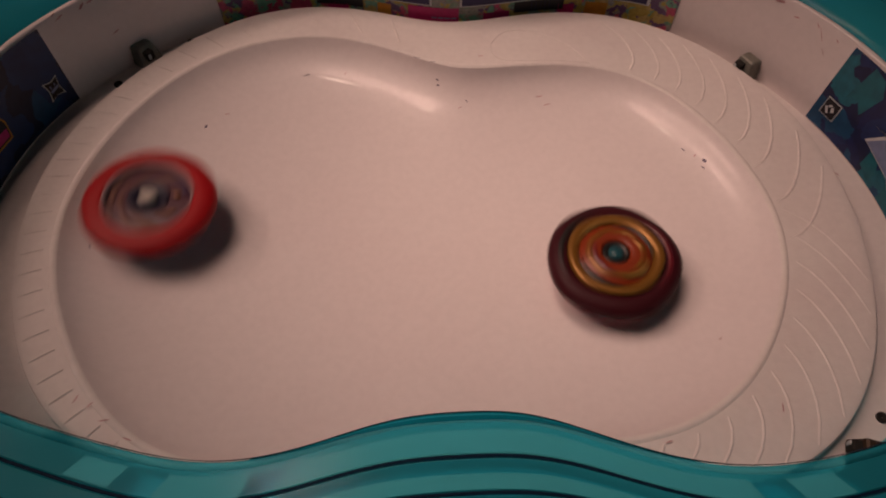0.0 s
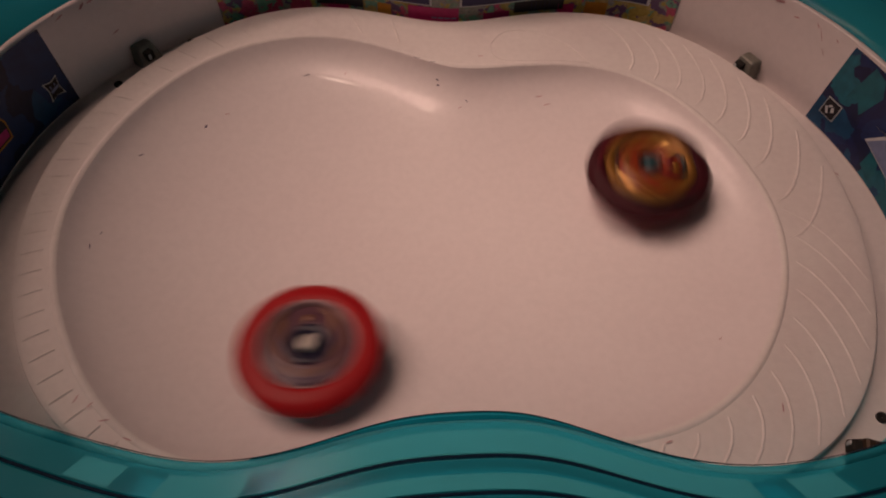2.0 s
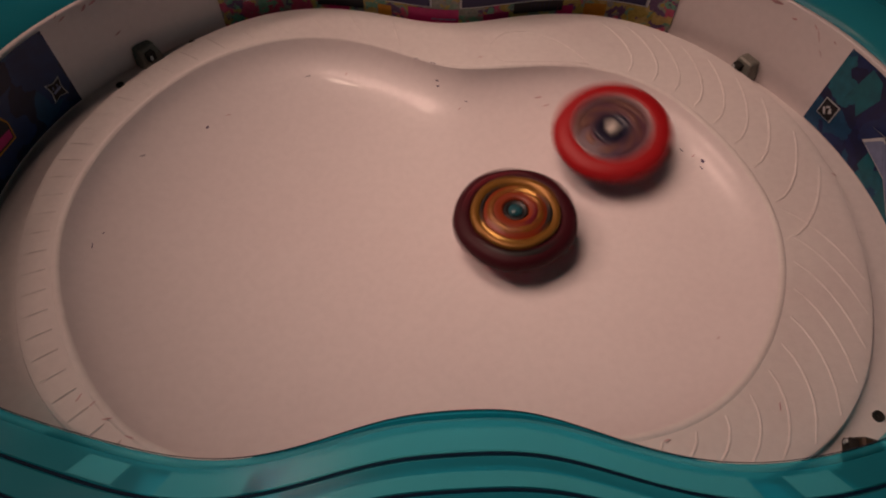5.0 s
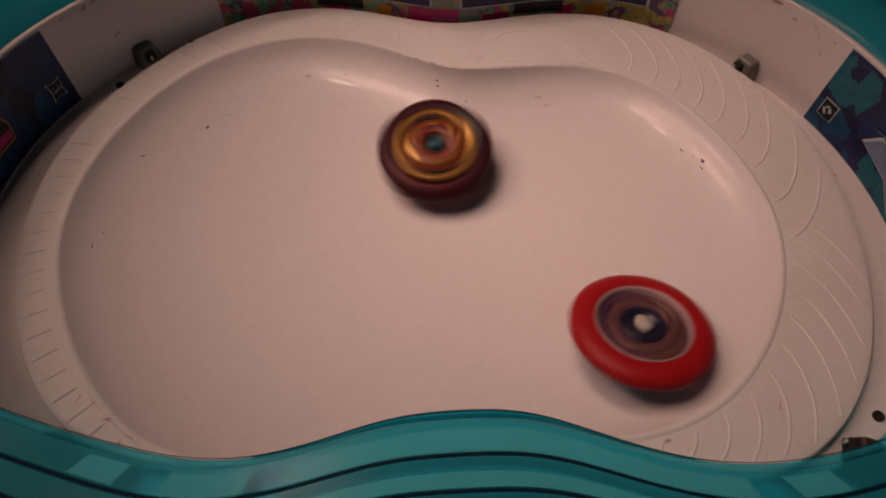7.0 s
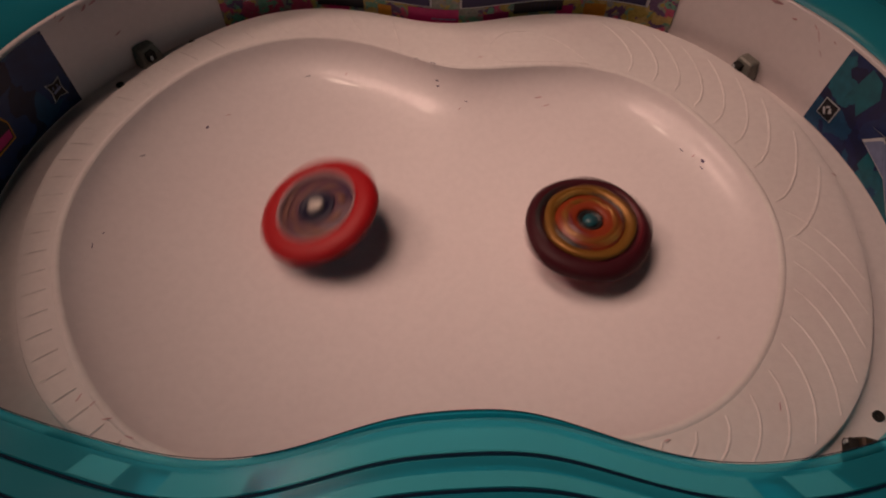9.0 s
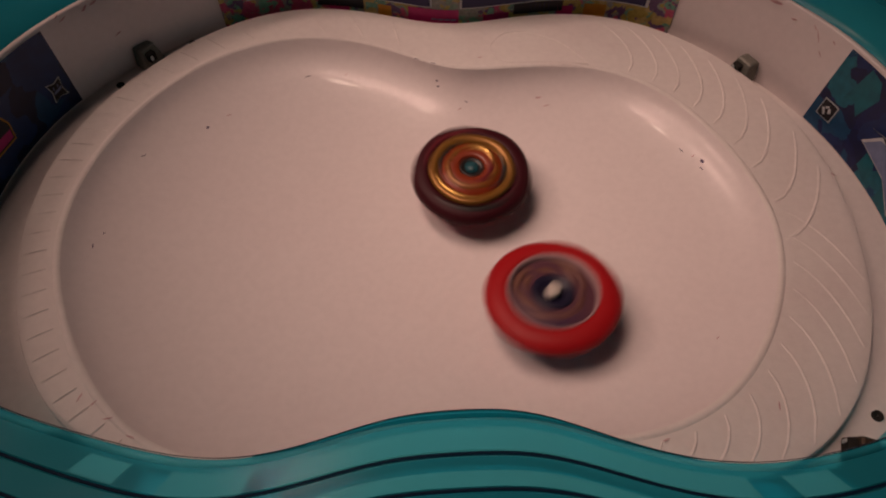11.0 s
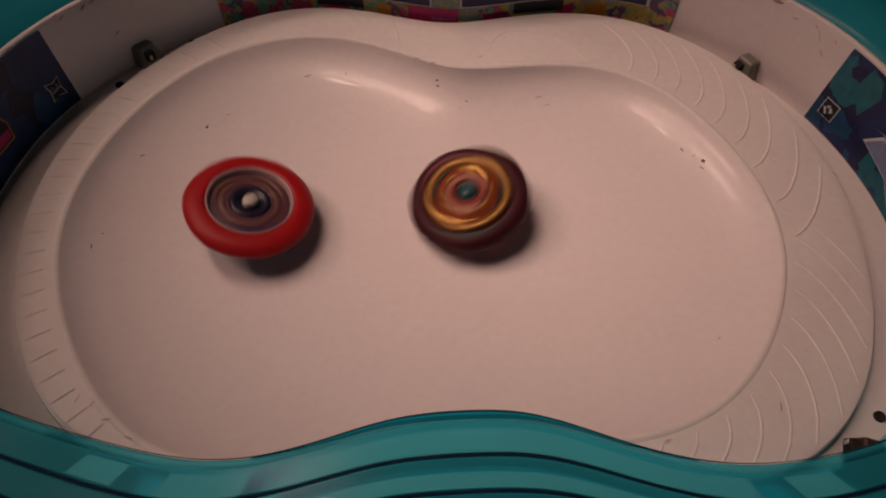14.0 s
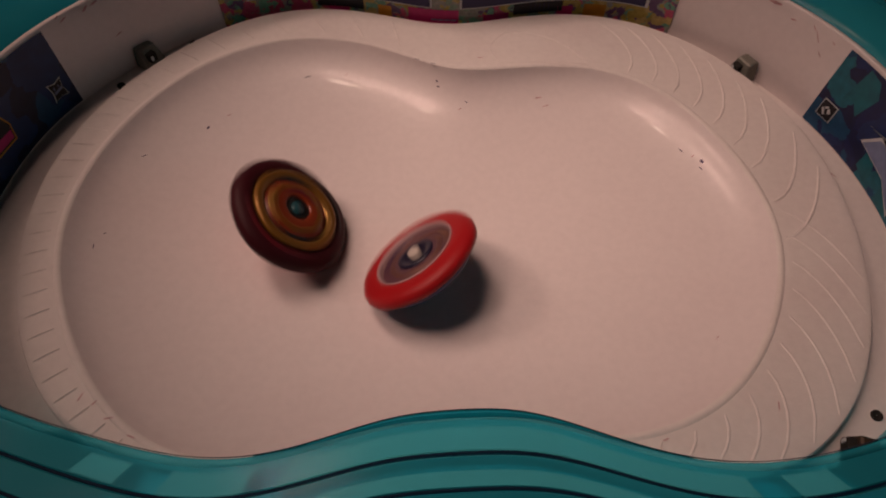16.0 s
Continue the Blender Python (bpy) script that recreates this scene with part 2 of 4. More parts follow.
        for a in angles(90, 247, 301):
            thin = max(0.12, math.sin(math.pi * (math.degrees(a) - 247) / 54)) ** 0.5
            row.append(wall_spot(a, max(off, 0) * thin + min(off, 0), z))
        rows.append(row)
    part("front_lip", sheet_of_rings(rows, closed=False), TEAL_DEEP, base, "deep teal raised lip")
    # dark strips along the grooves: the shade in them put into the colour
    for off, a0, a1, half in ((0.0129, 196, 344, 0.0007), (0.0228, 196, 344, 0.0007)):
        part("groove_shade", band(a0, a1, [(off - half, 0.0350), (off, 0.0359), (off + half, 0.0350)], 160), TEAL_SHADE, base)
    # thin line along the rim's inner edge, darkened by colour in the same way
    part("edge_line", band(200, 340, [(-0.0004, 0.0330), (-0.0003, 0.0345), (0.0001, 0.0350)], 160), TEAL_SHADE, base)
    # dark panels added under the front rim's two corners, for the dim gutter there
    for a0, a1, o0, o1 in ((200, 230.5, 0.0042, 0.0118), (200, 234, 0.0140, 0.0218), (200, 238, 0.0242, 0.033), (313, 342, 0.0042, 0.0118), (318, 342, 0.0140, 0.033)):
        part("dark_backing", band(a0, a1, [(o0, GUTTER), (o0, 0.0318), (o1, 0.0335), (o1, GUTTER)], 40), NAVY_BACKING, base, smooth=False)
    for o0, o1, z in ((0.0045, 0.0120, 0.026), (0.0138, 0.0218, 0.026), (0.0242, 0.0335, 0.026)):
        part("inner_base", band(228.5, 318, [(o0, GUTTER), (o0, z), (o1, z), (o1, GUTTER)], 90), TEAL_BASE, base, smooth=False)
    # white frame seen through the clear front
    for a0, a1, o0, o1 in ((231, 235.4, 0.0042, 0.0112), (239.7, 247.8, 0.0042, 0.0118), (251.1, 304.5, 0.0042, 0.0118), (307.8, 312, 0.0042, 0.0118), (256, 298, 0.017, 0.0215), (252, 302, 0.027, 0.034)):
        part("frame_rib", band(a0, a1, [(o0, GUTTER), (o0, 0.0325), (o1, 0.0335), (o1, GUTTER)], 40), LEDGE_WHITE, base, smooth=False)

    # ridges on the ledge: short radial bars on one lobe, long curved ones on the other
    def ridge(points, wide, high):
        bm = bmesh.new()
        m = len(points)
        rows = []
        for i, p in enumerate(points):
            d = (points[min(i + 1, m - 1)] - points[max(i - 1, 0)]).normalized()
            side = Vector((-d.y, d.x, 0)) * wide / 2
            fade = 0.35 if i in (0, m - 1) else 1
            rows.append([bm.verts.new(p + side + Vector((0, 0, -0.0002))), bm.verts.new(p + side * 0.4 + Vector((0, 0, high * fade))),
                         bm.verts.new(p - side * 0.4 + Vector((0, 0, high * fade))), bm.verts.new(p - side + Vector((0, 0, -0.0002)))])
        for a, b in zip(rows, rows[1:]):
            for i in range(3):
                bm.faces.new((a[i], a[i + 1], b[i + 1], b[i]))
        part("ridge", bm, LEDGE_WHITE, ledge)
    bars = [104.5, 113.6, 121.8, 129.2]
    while bars[-1] < 240:
        bars.append(bars[-1] + max(3.35, 6.6 - 0.085 * (bars[-1] - 129.2)))
    for a in bars:
        ridge([between(radians(a) + 0.01 * (s - 0.5), s, 0.0) for s in (0.16, 0.4, 0.62, 0.82)], 0.0014, 0.00060)
    for a in (59.5, 54.0, 49.0, 43.5, 38.0, 32.0, 26.0, 18.0, 10.5):
        ridge([between(radians(a - 19 * (1 - s ** 1.7)), s, 0.0) for s in (0.06, 0.2, 0.35, 0.5, 0.62, 0.72, 0.8, 0.86)], 0.0016, 0.0005)
    # a drop-shaped outline
    upper = [(u, 0.68 * (1 - u ** 1.8) + 0.02 - 0.30 * math.exp(-u / 0.05)) for u in (0.0, 0.02, 0.05, 0.1, 0.18, 0.3, 0.42, 0.54, 0.66, 0.78, 0.9, 1.0)]
    lower = [(u, 0.03 + 0.34 * math.exp(-u / 0.09)) for u in (0.8, 0.6, 0.4, 0.25, 0.14, 0.07, 0.03, 0.0)]
    ridge([between(radians(77 - 27.7 * u), s, 0.0) for u, s in upper + lower], 0.0014, 0.0004)
    for i in range(14):
        a = -2 - i * 5.2
        ridge([between(radians(a - 13 * s ** 1.5), s, 0.0) for s in (0.1, 0.25, 0.38, 0.5, 0.62, 0.75, 0.92)], 0.0014, 0.0004)
    # printed stickers on the wall
    def strip(name, a0, a1, z0, z1, mat, label="", lift=0.0004, parent=None, m=60):
        return part(name, band(a0, a1, [(-lift, z0), (-lift, (z0 + z1) / 2), (-lift, z1)], m), mat, parent or base, label)
    navy = sticker_paint("navy_sticker", [(0.004, 0.010, 0.06), (0.005, 0.022, 0.11), (0.004, 0.06, 0.15), (0.006, 0.13, 0.19), (0.004, 0.012, 0.08)], 48)
    night = sticker_paint("night_sticker", [(0.0012, 0.014, 0.065), (0.0015, 0.026, 0.11), (0.001, 0.009, 0.04), (0.002, 0.055, 0.14)], 30)
    comic = sticker_paint("comic_sticker", [(0.40, 0.32, 0.08), (0.48, 0.08, 0.16), (0.14, 0.34, 0.24), (0.12, 0.07, 0.16), (0.46, 0.36, 0.14), (0.26, 0.27, 0.24), (0.20, 0.30, 0.22)], 90)
    white_ink = material("white_ink", (0.62, 0.64, 0.66), 0.4, grain=0.1)
    black_ink = material("black_ink", (0.008, 0.008, 0.014), 0.4, grain=0.1)
    magenta = material("magenta_ink", (0.50, 0.02, 0.16), 0.4, grain=0.15, stain=0.3, stain_size=60)
    purple = material("purple_ink", (0.015, 0.012, 0.075), 0.4, grain=0.1)
    pale = material("pale_blue_ink", (0.22, 0.27, 0.45), 0.4, grain=0.15, stain=0.4, stain_size=80)
    gold_ink = material("gold_ink", (0.5, 0.22, 0.02), 0.4, grain=0.15)
    left = strip("sticker", 162.3, 207, GUTTER + 0.001, 0.0345, night, "dark navy printed sticker")
    right = strip("sticker", -27, 17.6, GUTTER + 0.001, 0.0345, navy, "navy and teal printed sticker")
    back = strip("sticker", 44.2, 136.4, GUTTER + 0.0005, 0.0345, comic, "colourful comic-style printed sticker", m=120)

    def on_wall(a, z, u, v, lift):
        """A place on the wall at u along it and v up from the point (a, z)."""
        return wall_spot(radians(a) - u / radius(WALL, radians(a)), -lift, z + v)

    def shape(name, a, z, corners, mat, parent, lift=0.0007):
        bm = bmesh.new()
        bm.faces.new([bm.verts.new(on_wall(a, z, u, v, lift)) for u, v in corners])
        part(name, bm, mat, parent, smooth=False)

    def diamond(w, h):
        return [(-w * 0.75, -h * 0.75), (w * 0.75, -h * 0.75), (w * 0.75, h * 0.75), (-w * 0.75, h * 0.75)]
    # plain badge shapes
    def drawn_in(w, h):
        return [(-w, -h), (0.0, -h * 0.72), (w, -h), (w * 0.72, 0.0), (w, h), (0.0, h * 0.72), (-w, h), (-w * 0.72, 0.0)]
    shape("badge", 164.7, 0.0069, drawn_in(0.0040, 0.0052), white_ink, left, 0.0006)
    shape("badge", 164.7, 0.0069, drawn_in(0.0035, 0.0047), black_ink, left, 0.0008)
    shape("badge_bar", 164.7, 0.0069, [(-0.0022, -0.0014), (0.0022, -0.0004), (0.0022, 0.0010), (-0.0022, 0.0)], pale, left, 0.0010)
    shape("badge_bar", 164.7, 0.0069, [(-0.0018, 0.0008), (-0.0011, 0.0009), (-0.0011, 0.0026), (-0.0018, 0.0022)], pale, left, 0.0010)
    shape("badge_bar", 164.7, 0.0069, [(0.0006, 0.0013), (0.0013, 0.0014), (0.0013, 0.0026), (0.0006, 0.0024)], pale, left, 0.0010)
    shape("badge", 174.2, 0.0110, [(-0.012, -0.006), (0.0025, -0.007), (0.004, 0.001), (0.0015, 0.008), (-0.012, 0.009)], gold_ink, left, 0.0006)
    shape("badge", 174.2, 0.0110, [(-0.012, -0.005), (0.0018, -0.006), (0.0032, 0.001), (0.001, 0.007), (-0.012, 0.008)], black_ink, left, 0.0008)
    shape("badge", 174.2, 0.0110, [(-0.012, -0.004), (0.0012, -0.005), (0.002, -0.001), (-0.012, 0.0005)], magenta, left, 0.0010)
    shape("badge", 15.1, 0.0058, diamond(0.0056, 0.0060), white_ink, right, 0.0006)
    shape("badge", 15.1, 0.0058, diamond(0.0050, 0.0054), black_ink, right, 0.0008)
    shape("badge_bar", 15.1, 0.0058, [(-0.0028, -0.0002), (-0.0006, -0.003), (0.0002, -0.0022), (-0.0018, 0.0006)], white_ink, right, 0.0010)
    shape("badge_bar", 15.1, 0.0058, [(-0.0016, 0.0010), (-0.0002, 0.0024), (0.0004, 0.0017), (-0.0009, 0.0002)], white_ink, right, 0.0010)
    shape("badge_bar", 15.1, 0.0058, [(0.0002, 0.0008), (0.0012, -0.0014), (0.0026, 0.0), (0.0010, 0.0018)], white_ink, right, 0.0010)
    teal_ink = material("teal_ink", (0.006, 0.15, 0.20), 0.4, grain=0.25, grain_size=150, stain=0.5, stain_size=120, stain_colour=(0.004, 0.06, 0.12))
    for at, z, corners in ((12.2, 0.022, [(-0.0075, -0.0070), (-0.0045, 0.0115), (0.0025, 0.0100), (0.0065, 0.0040), (0.0025, -0.0090), (-0.0025, -0.0040)]),
                           (5.4, 0.0012, [(-0.0042, -0.0030), (-0.0040, 0.0078), (0.0010, 0.0060), (0.0048, 0.0), (0.0040, -0.0062)]),
                           (0.5, -0.001, [(-0.0040, -0.0045), (-0.0035, 0.0050), (0.0060, 0.0040), (0.0050, -0.0045)])):
        shape("print_patch", at, z, corners, teal_ink, right, 0.0005)
    blade = [(0.0, 0.0), (0.0068, 0.0085), (0.030, 0.0125), (0.034, -0.012), (0.0200, -0.0035)]
    shape("badge", 8.5, 0.0080, blade, white_ink, right, 0.0006)
    shape("badge", 8.5, 0.0080, [(u * 0.90 + 0.0016, v * 0.84 + 0.0001) for u, v in blade], pale, right, 0.0008)
    spike = [(0.0, 0.0), (0.030, 0.008), (0.030, -0.007), (0.0075, 0.0012)]
    shape("badge", 8.6, 0.0160, spike, white_ink, right, 0.0009)
    shape("badge", 8.6, 0.0160, [(u * 0.9 + 0.0014, v * 0.74 + 0.0002) for u, v in spike], black_ink, right, 0.0011)
    for a0, a1, z0 in ((94.2, 131.7, 0.0060), (48.9, 87.0, 0.0058)):
        strip("panel_border", a0, a1, z0, 0.030, white_ink, lift=0.0007, parent=back, m=70)
        strip("panel", a0 + 0.5, a1 - 0.5, z0 + 0.0007, 0.0294, purple, lift=0.0010, parent=back, m=70)
    strip("panel", 87.2, 100.1, GUTTER + 0.001, 0.0052, magenta, lift=0.0007, parent=back, m=20)
    for k in range(4):
        strip("text_bar", 87.8 + k * 1.7, 89.2 + k * 1.7, -0.0012, -0.0002, pale, lift=0.0010, parent=back, m=4)
    for a0, a1, mat, z0, z1 in ((110, 119, black_ink, -0.001, 0.006), (64, 74, black_ink, -0.001, 0.0055), (66, 71, purple, -0.0005, 0.005), (113, 117, magenta, -0.0035, 0.0),
                                (56, 60, gold_ink, -0.004, 0.0035), (104, 107, gold_ink, -0.0035, 0.0035), (75, 81, magenta, -0.004, 0.001), (62, 65, magenta, -0.004, 0.002)):
        strip("print_patch", a0, a1, z0, z1, mat, lift=0.0006, parent=back, m=12)

    # metal latches and screw holes in the gutter
    def latch(a, r, turn, label, mat, slotted=True):
        m = Matrix.Translation((MIDDLE[0] + r * math.cos(radians(a)), MIDDLE[1] + r * math.sin(radians(a)), GUTTER)) @ pose(0, 0, 0, 0, 0, a + 90 + turn)
        bm = bmesh.new()
        box(bm, 0.0125, 0.009, 0.011, m @ pose(0, 0, 0.0055), 0.0016)
        for v in bm.verts:
            local = m.inverted() @ v.co
            if local.z > 0.006:
                local.x *= 0.74
                local.y = local.y * 0.8 - 0.0008
                v.co = m @ local
        ob = part("latch", bm, mat, base, label, smooth=False)
        if not slotted:
            return
        # a solid dark block stands for the shaded opening of the latch
        bm = bmesh.new()
        box(bm, 0.0045, 0.0035, 0.005, m @ pose(0.0012, 0.0042, 0.0068), 0.0006)
        part("slot_shade", bm, BLACK_AND_SHADE, ob, smooth=False)
        bm = bmesh.new()
        box(bm, 0.0014, 0.0006, 0.0026, m @ pose(0.0022, 0.0062, 0.0070), 0.0002)
        part("pin", bm, white_ink, ob, smooth=False)
    rust = material("brown_metal", (0.07, 0.045, 0.03), 0.45, metal=0.4, grain=0.2)
    latch(150.7, 0.1748, 0, "grey metal latch", METAL)
    latch(29.2, 0.1728, 0, "grey metal latch", METAL)
    latch(-37.0, 0.1815, 20, "dark brown latch", rust)
    latch(-139.0, 0.1725, -20, "dark brown latch", rust, False)
    for a, r in ((157.4, 0.1765), (143.2, 0.1676), (22.3, 0.1745), (-30.6, 0.1846)):
        # shallow cup, its inner shade put into the near-black colour
        bm = turned([(0.0021, 0.0), (0.0021, 0.0009), (0.0017, 0.0011), (0.0014, 0.0004), (0.0001, 0.0004)], 14)
        bmesh.ops.translate(bm, verts=bm.verts, vec=(MIDDLE[0] + r * math.cos(radians(a)), MIDDLE[1] + r * math.sin(radians(a)), GUTTER))
        part("screw_hole", bm, BLACK_AND_SHADE, base)

    # scuffs on the bowl and the ledge
    def scuff(x, y, z, length, turn, mat, wide=0.0006):
        bm = bmesh.new()
        d, s = Vector((math.cos(radians(turn)), math.sin(radians(turn)), 0)), Vector((-math.sin(radians(turn)), math.cos(radians(turn)), 0))
        pts = [d * (-length / 2), d * (-length / 5) - s * wide * 0.5, d * (length / 4) - s * wide * 0.3, d * (length / 2), d * (length / 5) + s * wide * 0.45, d * (-length / 4) + s * wide * 0.3]
        verts = []
        for p in pts:
            q = Vector((x, y, 0)) + p
            verts.append(bm.verts.new((q.x, q.y, (bowl_z(q.x, q.y) if z is None else z) + 0.00025)))
        bm.faces.new(verts)
        part("scuff", bm, mat, base, smooth=False)
    for x, y, length, turn, mat, wide in (
            (-0.1159, 0.0752, 0.0022, 60, SCUFF, 0.0013), (-0.1399, 0.0533, 0.003, 40, SCUFF, 0.0005), (-0.1467, 0.002, 0.003, 100, SCUFF, 0.0005),
            (-0.1075, 0.084, 0.003, 30, SCUFF_RED, 0.0005), (-0.0716, 0.111, 0.004, 20, SCUFF, 0.0005), (-0.0043, 0.1037, 0.0018, -20, SCUFF, 0.0007),
            (-0.0048, 0.1058, 0.0018, -30, SCUFF, 0.0006), (0.0102, 0.0964, 0.0018, -45, SCUFF, 0.0005), (0.0467, 0.0995, 0.004, 8, SCUFF_RED, 0.0006),
            (0.0505, 0.0955, 0.004, 12, SCUFF_RED, 0.0005), (0.112, 0.0643, 0.0028, -60, SCUFF, 0.0006), (0.1199, 0.0563, 0.0026, -70, SCUFF, 0.0016),
            (0.119, 0.053, 0.0026, -60, SCUFF, 0.0006), (-0.1448, 0.0095, 0.0015, 60, SCUFF, 0.0005), (0.1082, -0.0334, 0.002, 40, SCUFF_RED, 0.0004),
            (0.1165, 0.06, 0.0018, 30, SCUFF_RED, 0.0006), (-0.052, 0.113, 0.002, 50, SCUFF_RED, 0.0004), (0.007, 0.093, 0.002, 30, SCUFF_RED, 0.0004)):
        scuff(x, y, None, length, turn, mat, wide)
    for x, y, length, turn, mat in ((-0.007, 0.1103, 0.0035, -15, SCUFF), (-0.0152, 0.1132, 0.004, -20, SCUFF), (0.0168, 0.1155, 0.003, 10, SCUFF_RED), (-0.1266, -0.0659, 0.004, 70, SCUFF_RED), (-0.1145, -0.0732, 0.004, 10, SCUFF_RED),
                                    (-0.1211, -0.0679, 0.003, 50, SCUFF_RED), (0.1727, 0.0432, 0.003, -50, SCUFF_RED), (0.0779, -0.0765, 0.003, 20, SCUFF_RED), (0.12, -0.0637, 0.004, 80, SCUFF_RED), (-0.1049, -0.0794, 0.004, -20, SCUFF_RED)):
        scuff(x, y, 0.0007, length, turn, mat)
    # red rubbed marks high on the white wall
    for a, z, u, v, w in ((22.6, 0.0302, 0.004, -0.005, 0.0006), (30.3, 0.0336, 0.006, 0.0008, 0.0016), (26.8, 0.0307, 0.0025, 0.0006, 0.0008), (23.6, 0.0326, 0.002, -0.0015, 0.0006), (21.0, 0.0239, 0.0025, -0.002, 0.0005), (20.2, 0.0317, 0.002, -0.001, 0.0005), (155.7, 0.0331, 0.003, 0.002, 0.0016), (154.3, 0.0336, 0.004, 0.001, 0.0012), (159.0, 0.0336, 0.0035, 0.0012, 0.0009), (153.0, 0.0143, 0.0035, 0.0012, 0.0008), (159.6, 0.0360, 0.002, 0.001, 0.0006)):
        shape("rub_mark", a, z, [(-u / 2, -v / 2), (0.0, -w / 2), (u / 2, v / 2 - w / 4), (u / 2, v / 2 + w / 4), (0.0, w / 2), (-u / 2, -v / 2 + w / 5)], SCUFF_RED, base, 0.0005)
    return base


def sticker_paint(name, colours, size):
    """Printed blotches in a handful of inks, hard-edged, over a fine second pattern."""
    m = material(name, colours[0], 0.4)
    nt = m.node_tree
    where = nt.nodes.new("ShaderNodeTexCoord")
    warp = nt.nodes.new("ShaderNodeTexNoise")
    warp.inputs["Scale"].default_value, warp.inputs["Detail"].default_value = size, 4
    add = nt.nodes.new("ShaderNodeMix")
    add.data_type = "VECTOR"
    add.inputs[0].default_value = 0.04
    nt.links.new(where.outputs["Object"], warp.inputs["Vector"])
    nt.links.new(where.outputs["Object"], add.inputs[4])
    nt.links.new(warp.outputs["Color"], add.inputs[5])
    cells = nt.nodes.new("ShaderNodeTexVoronoi")
    cells.inputs["Scale"].default_value = size * 1.6
    nt.links.new(add.outputs[1], cells.inputs["Vector"])
    split = nt.nodes.new("ShaderNodeSeparateColor")
    nt.links.new(cells.outputs["Color"], split.inputs[0])
    ramp = nt.nodes.new("ShaderNodeValToRGB")
    ramp.color_ramp.interpolation = "CONSTANT"
    while len(ramp.color_ramp.elements) < len(colours):
        ramp.color_ramp.elements.new(0.5)
    for i, (e, c) in enumerate(zip(ramp.color_ramp.elements, colours)):
        e.position, e.color = i / len(colours), (*c, 1)
    nt.links.new(split.outputs[0], ramp.inputs[0])
    fine = nt.nodes.new("ShaderNodeTexNoise")
    fine.inputs["Scale"].default_value, fine.inputs["Detail"].default_value = size * 6, 5
    nt.links.new(where.outputs["Object"], fine.inputs["Vector"])
    mix = nt.nodes.new("ShaderNodeMix")
    mix.data_type, mix.blend_type = "RGBA", "OVERLAY"
    mix.inputs[0].default_value = 0.45
    nt.links.new(ramp.outputs[0], mix.inputs[6])
    nt.links.new(fine.outputs["Fac"], mix.inputs[7])
    nt.links.new(mix.outputs[2], nt.nodes["Principled BSDF"].inputs["Base Color"])
    return m


ARENA = arena()

# ---- the tops ----
def red_top():
    thing = tagged(new("spinning_top"), "red spinning top with a silver ring and dark blue base", "spinning top", "tops in the arena")
    red = material("red_plastic", (0.38, 0.008, 0.012), 0.45, shine=0.3, grain=0.1, grain_size=200)
    dark = material("purple_grey_plastic", (0.11, 0.045, 0.065), 0.35, grain=0.2, grain_size=300)
    silver = material("silver_paint", (0.42, 0.27, 0.28), 0.5, metal=0.1, grain=0.1)
    blue = material("dark_blue_plastic", (0.010, 0.016, 0.095), 0.3, grain=0.1)
    bronze = material("bronze_paint", (0.17, 0.075, 0.055), 0.5, metal=0.2, grain=0.1)
    black = material("blue_black_plastic", (0.014, 0.012, 0.034), 0.35, grain=0.1)
    plum = material("plum_plastic", (0.055, 0.022, 0.060), 0.4, grain=0.1)
    chip = material("pale_chip", (0.55, 0.50, 0.45), 0.45, metal=0.1, grain=0.1)
    part("ring", turned([(0.0172, 0.0172), (0.0174, 0.0258), (0.0190, 0.0262), (0.0225, 0.0256), (0.0250, 0.0240), (0.0262, 0.0215), (0.0259, 0.0190), (0.0232, 0.0165), (0.0172, 0.0160)], 72, 6, 0.010), red, thing, "glossy red outer ring")
    part("inner_disc", turned([(0.0160, 0.0228), (0.0140, 0.0232), (0.0112, 0.0235), (0.0090, 0.0240), (0.0082, 0.0240), (0.0080, 0.0215), (0.0001, 0.0213)]), dark, thing, "purple-grey inner disc")
    part("silver_ring", turned([(0.0176, 0.0256), (0.0175, 0.0263), (0.0170, 0.0264), (0.0164, 0.0246), (0.0160, 0.0222)]), silver, thing, "pale silver-pink bevelled ring")
    part("hub", turned([(0.0082, 0.0215), (0.0081, 0.0246), (0.0070, 0.0250), (0.0052, 0.0246), (0.0046, 0.0232), (0.0001, 0.0232)]), black, thing)
    part("chip", turned([(0.0030, 0.0232), (0.0031, 0.0262), (0.0026, 0.0268), (0.0001, 0.0268)], 24, 2, 0.16), chip, thing)
    for k in range(7):
        bm = sheet_of_rings([[(r * math.cos(a), r * math.sin(a), 0.0238 + z) for a in angles(8, k * 51.4, k * 51.4 + 30)] for r, z in ((0.0096, 0.0), (0.0102, 0.0007), (0.0116, 0.0006), (0.0124, -0.0003))], closed=False)
        part("bronze_arc", bm, bronze, thing)
    for turn, mat in ((10, plum), (150, bronze), (250, bronze)):
        bm = sheet_of_rings([[(r * math.cos(a), r * math.sin(a), 0.0240 + z) for a in angles(9, turn, turn + 50)] for r, z in ((0.0128, -0.0003), (0.0134, 0.0004), (0.0150, 0.0002), (0.0156, -0.0006))], closed=False)
        part("inlay", bm, mat, thing)
    part("base_disc", turned([(0.0205, 0.0182), (0.0216, 0.0162), (0.0205, 0.0125), (0.0170, 0.0095), (0.0125, 0.0070), (0.0080, 0.0042), (0.0040, 0.0025), (0.0022, 0.0006), (0.0001, 0.0)]), blue, thing, "dark blue base and driver")
    return thing


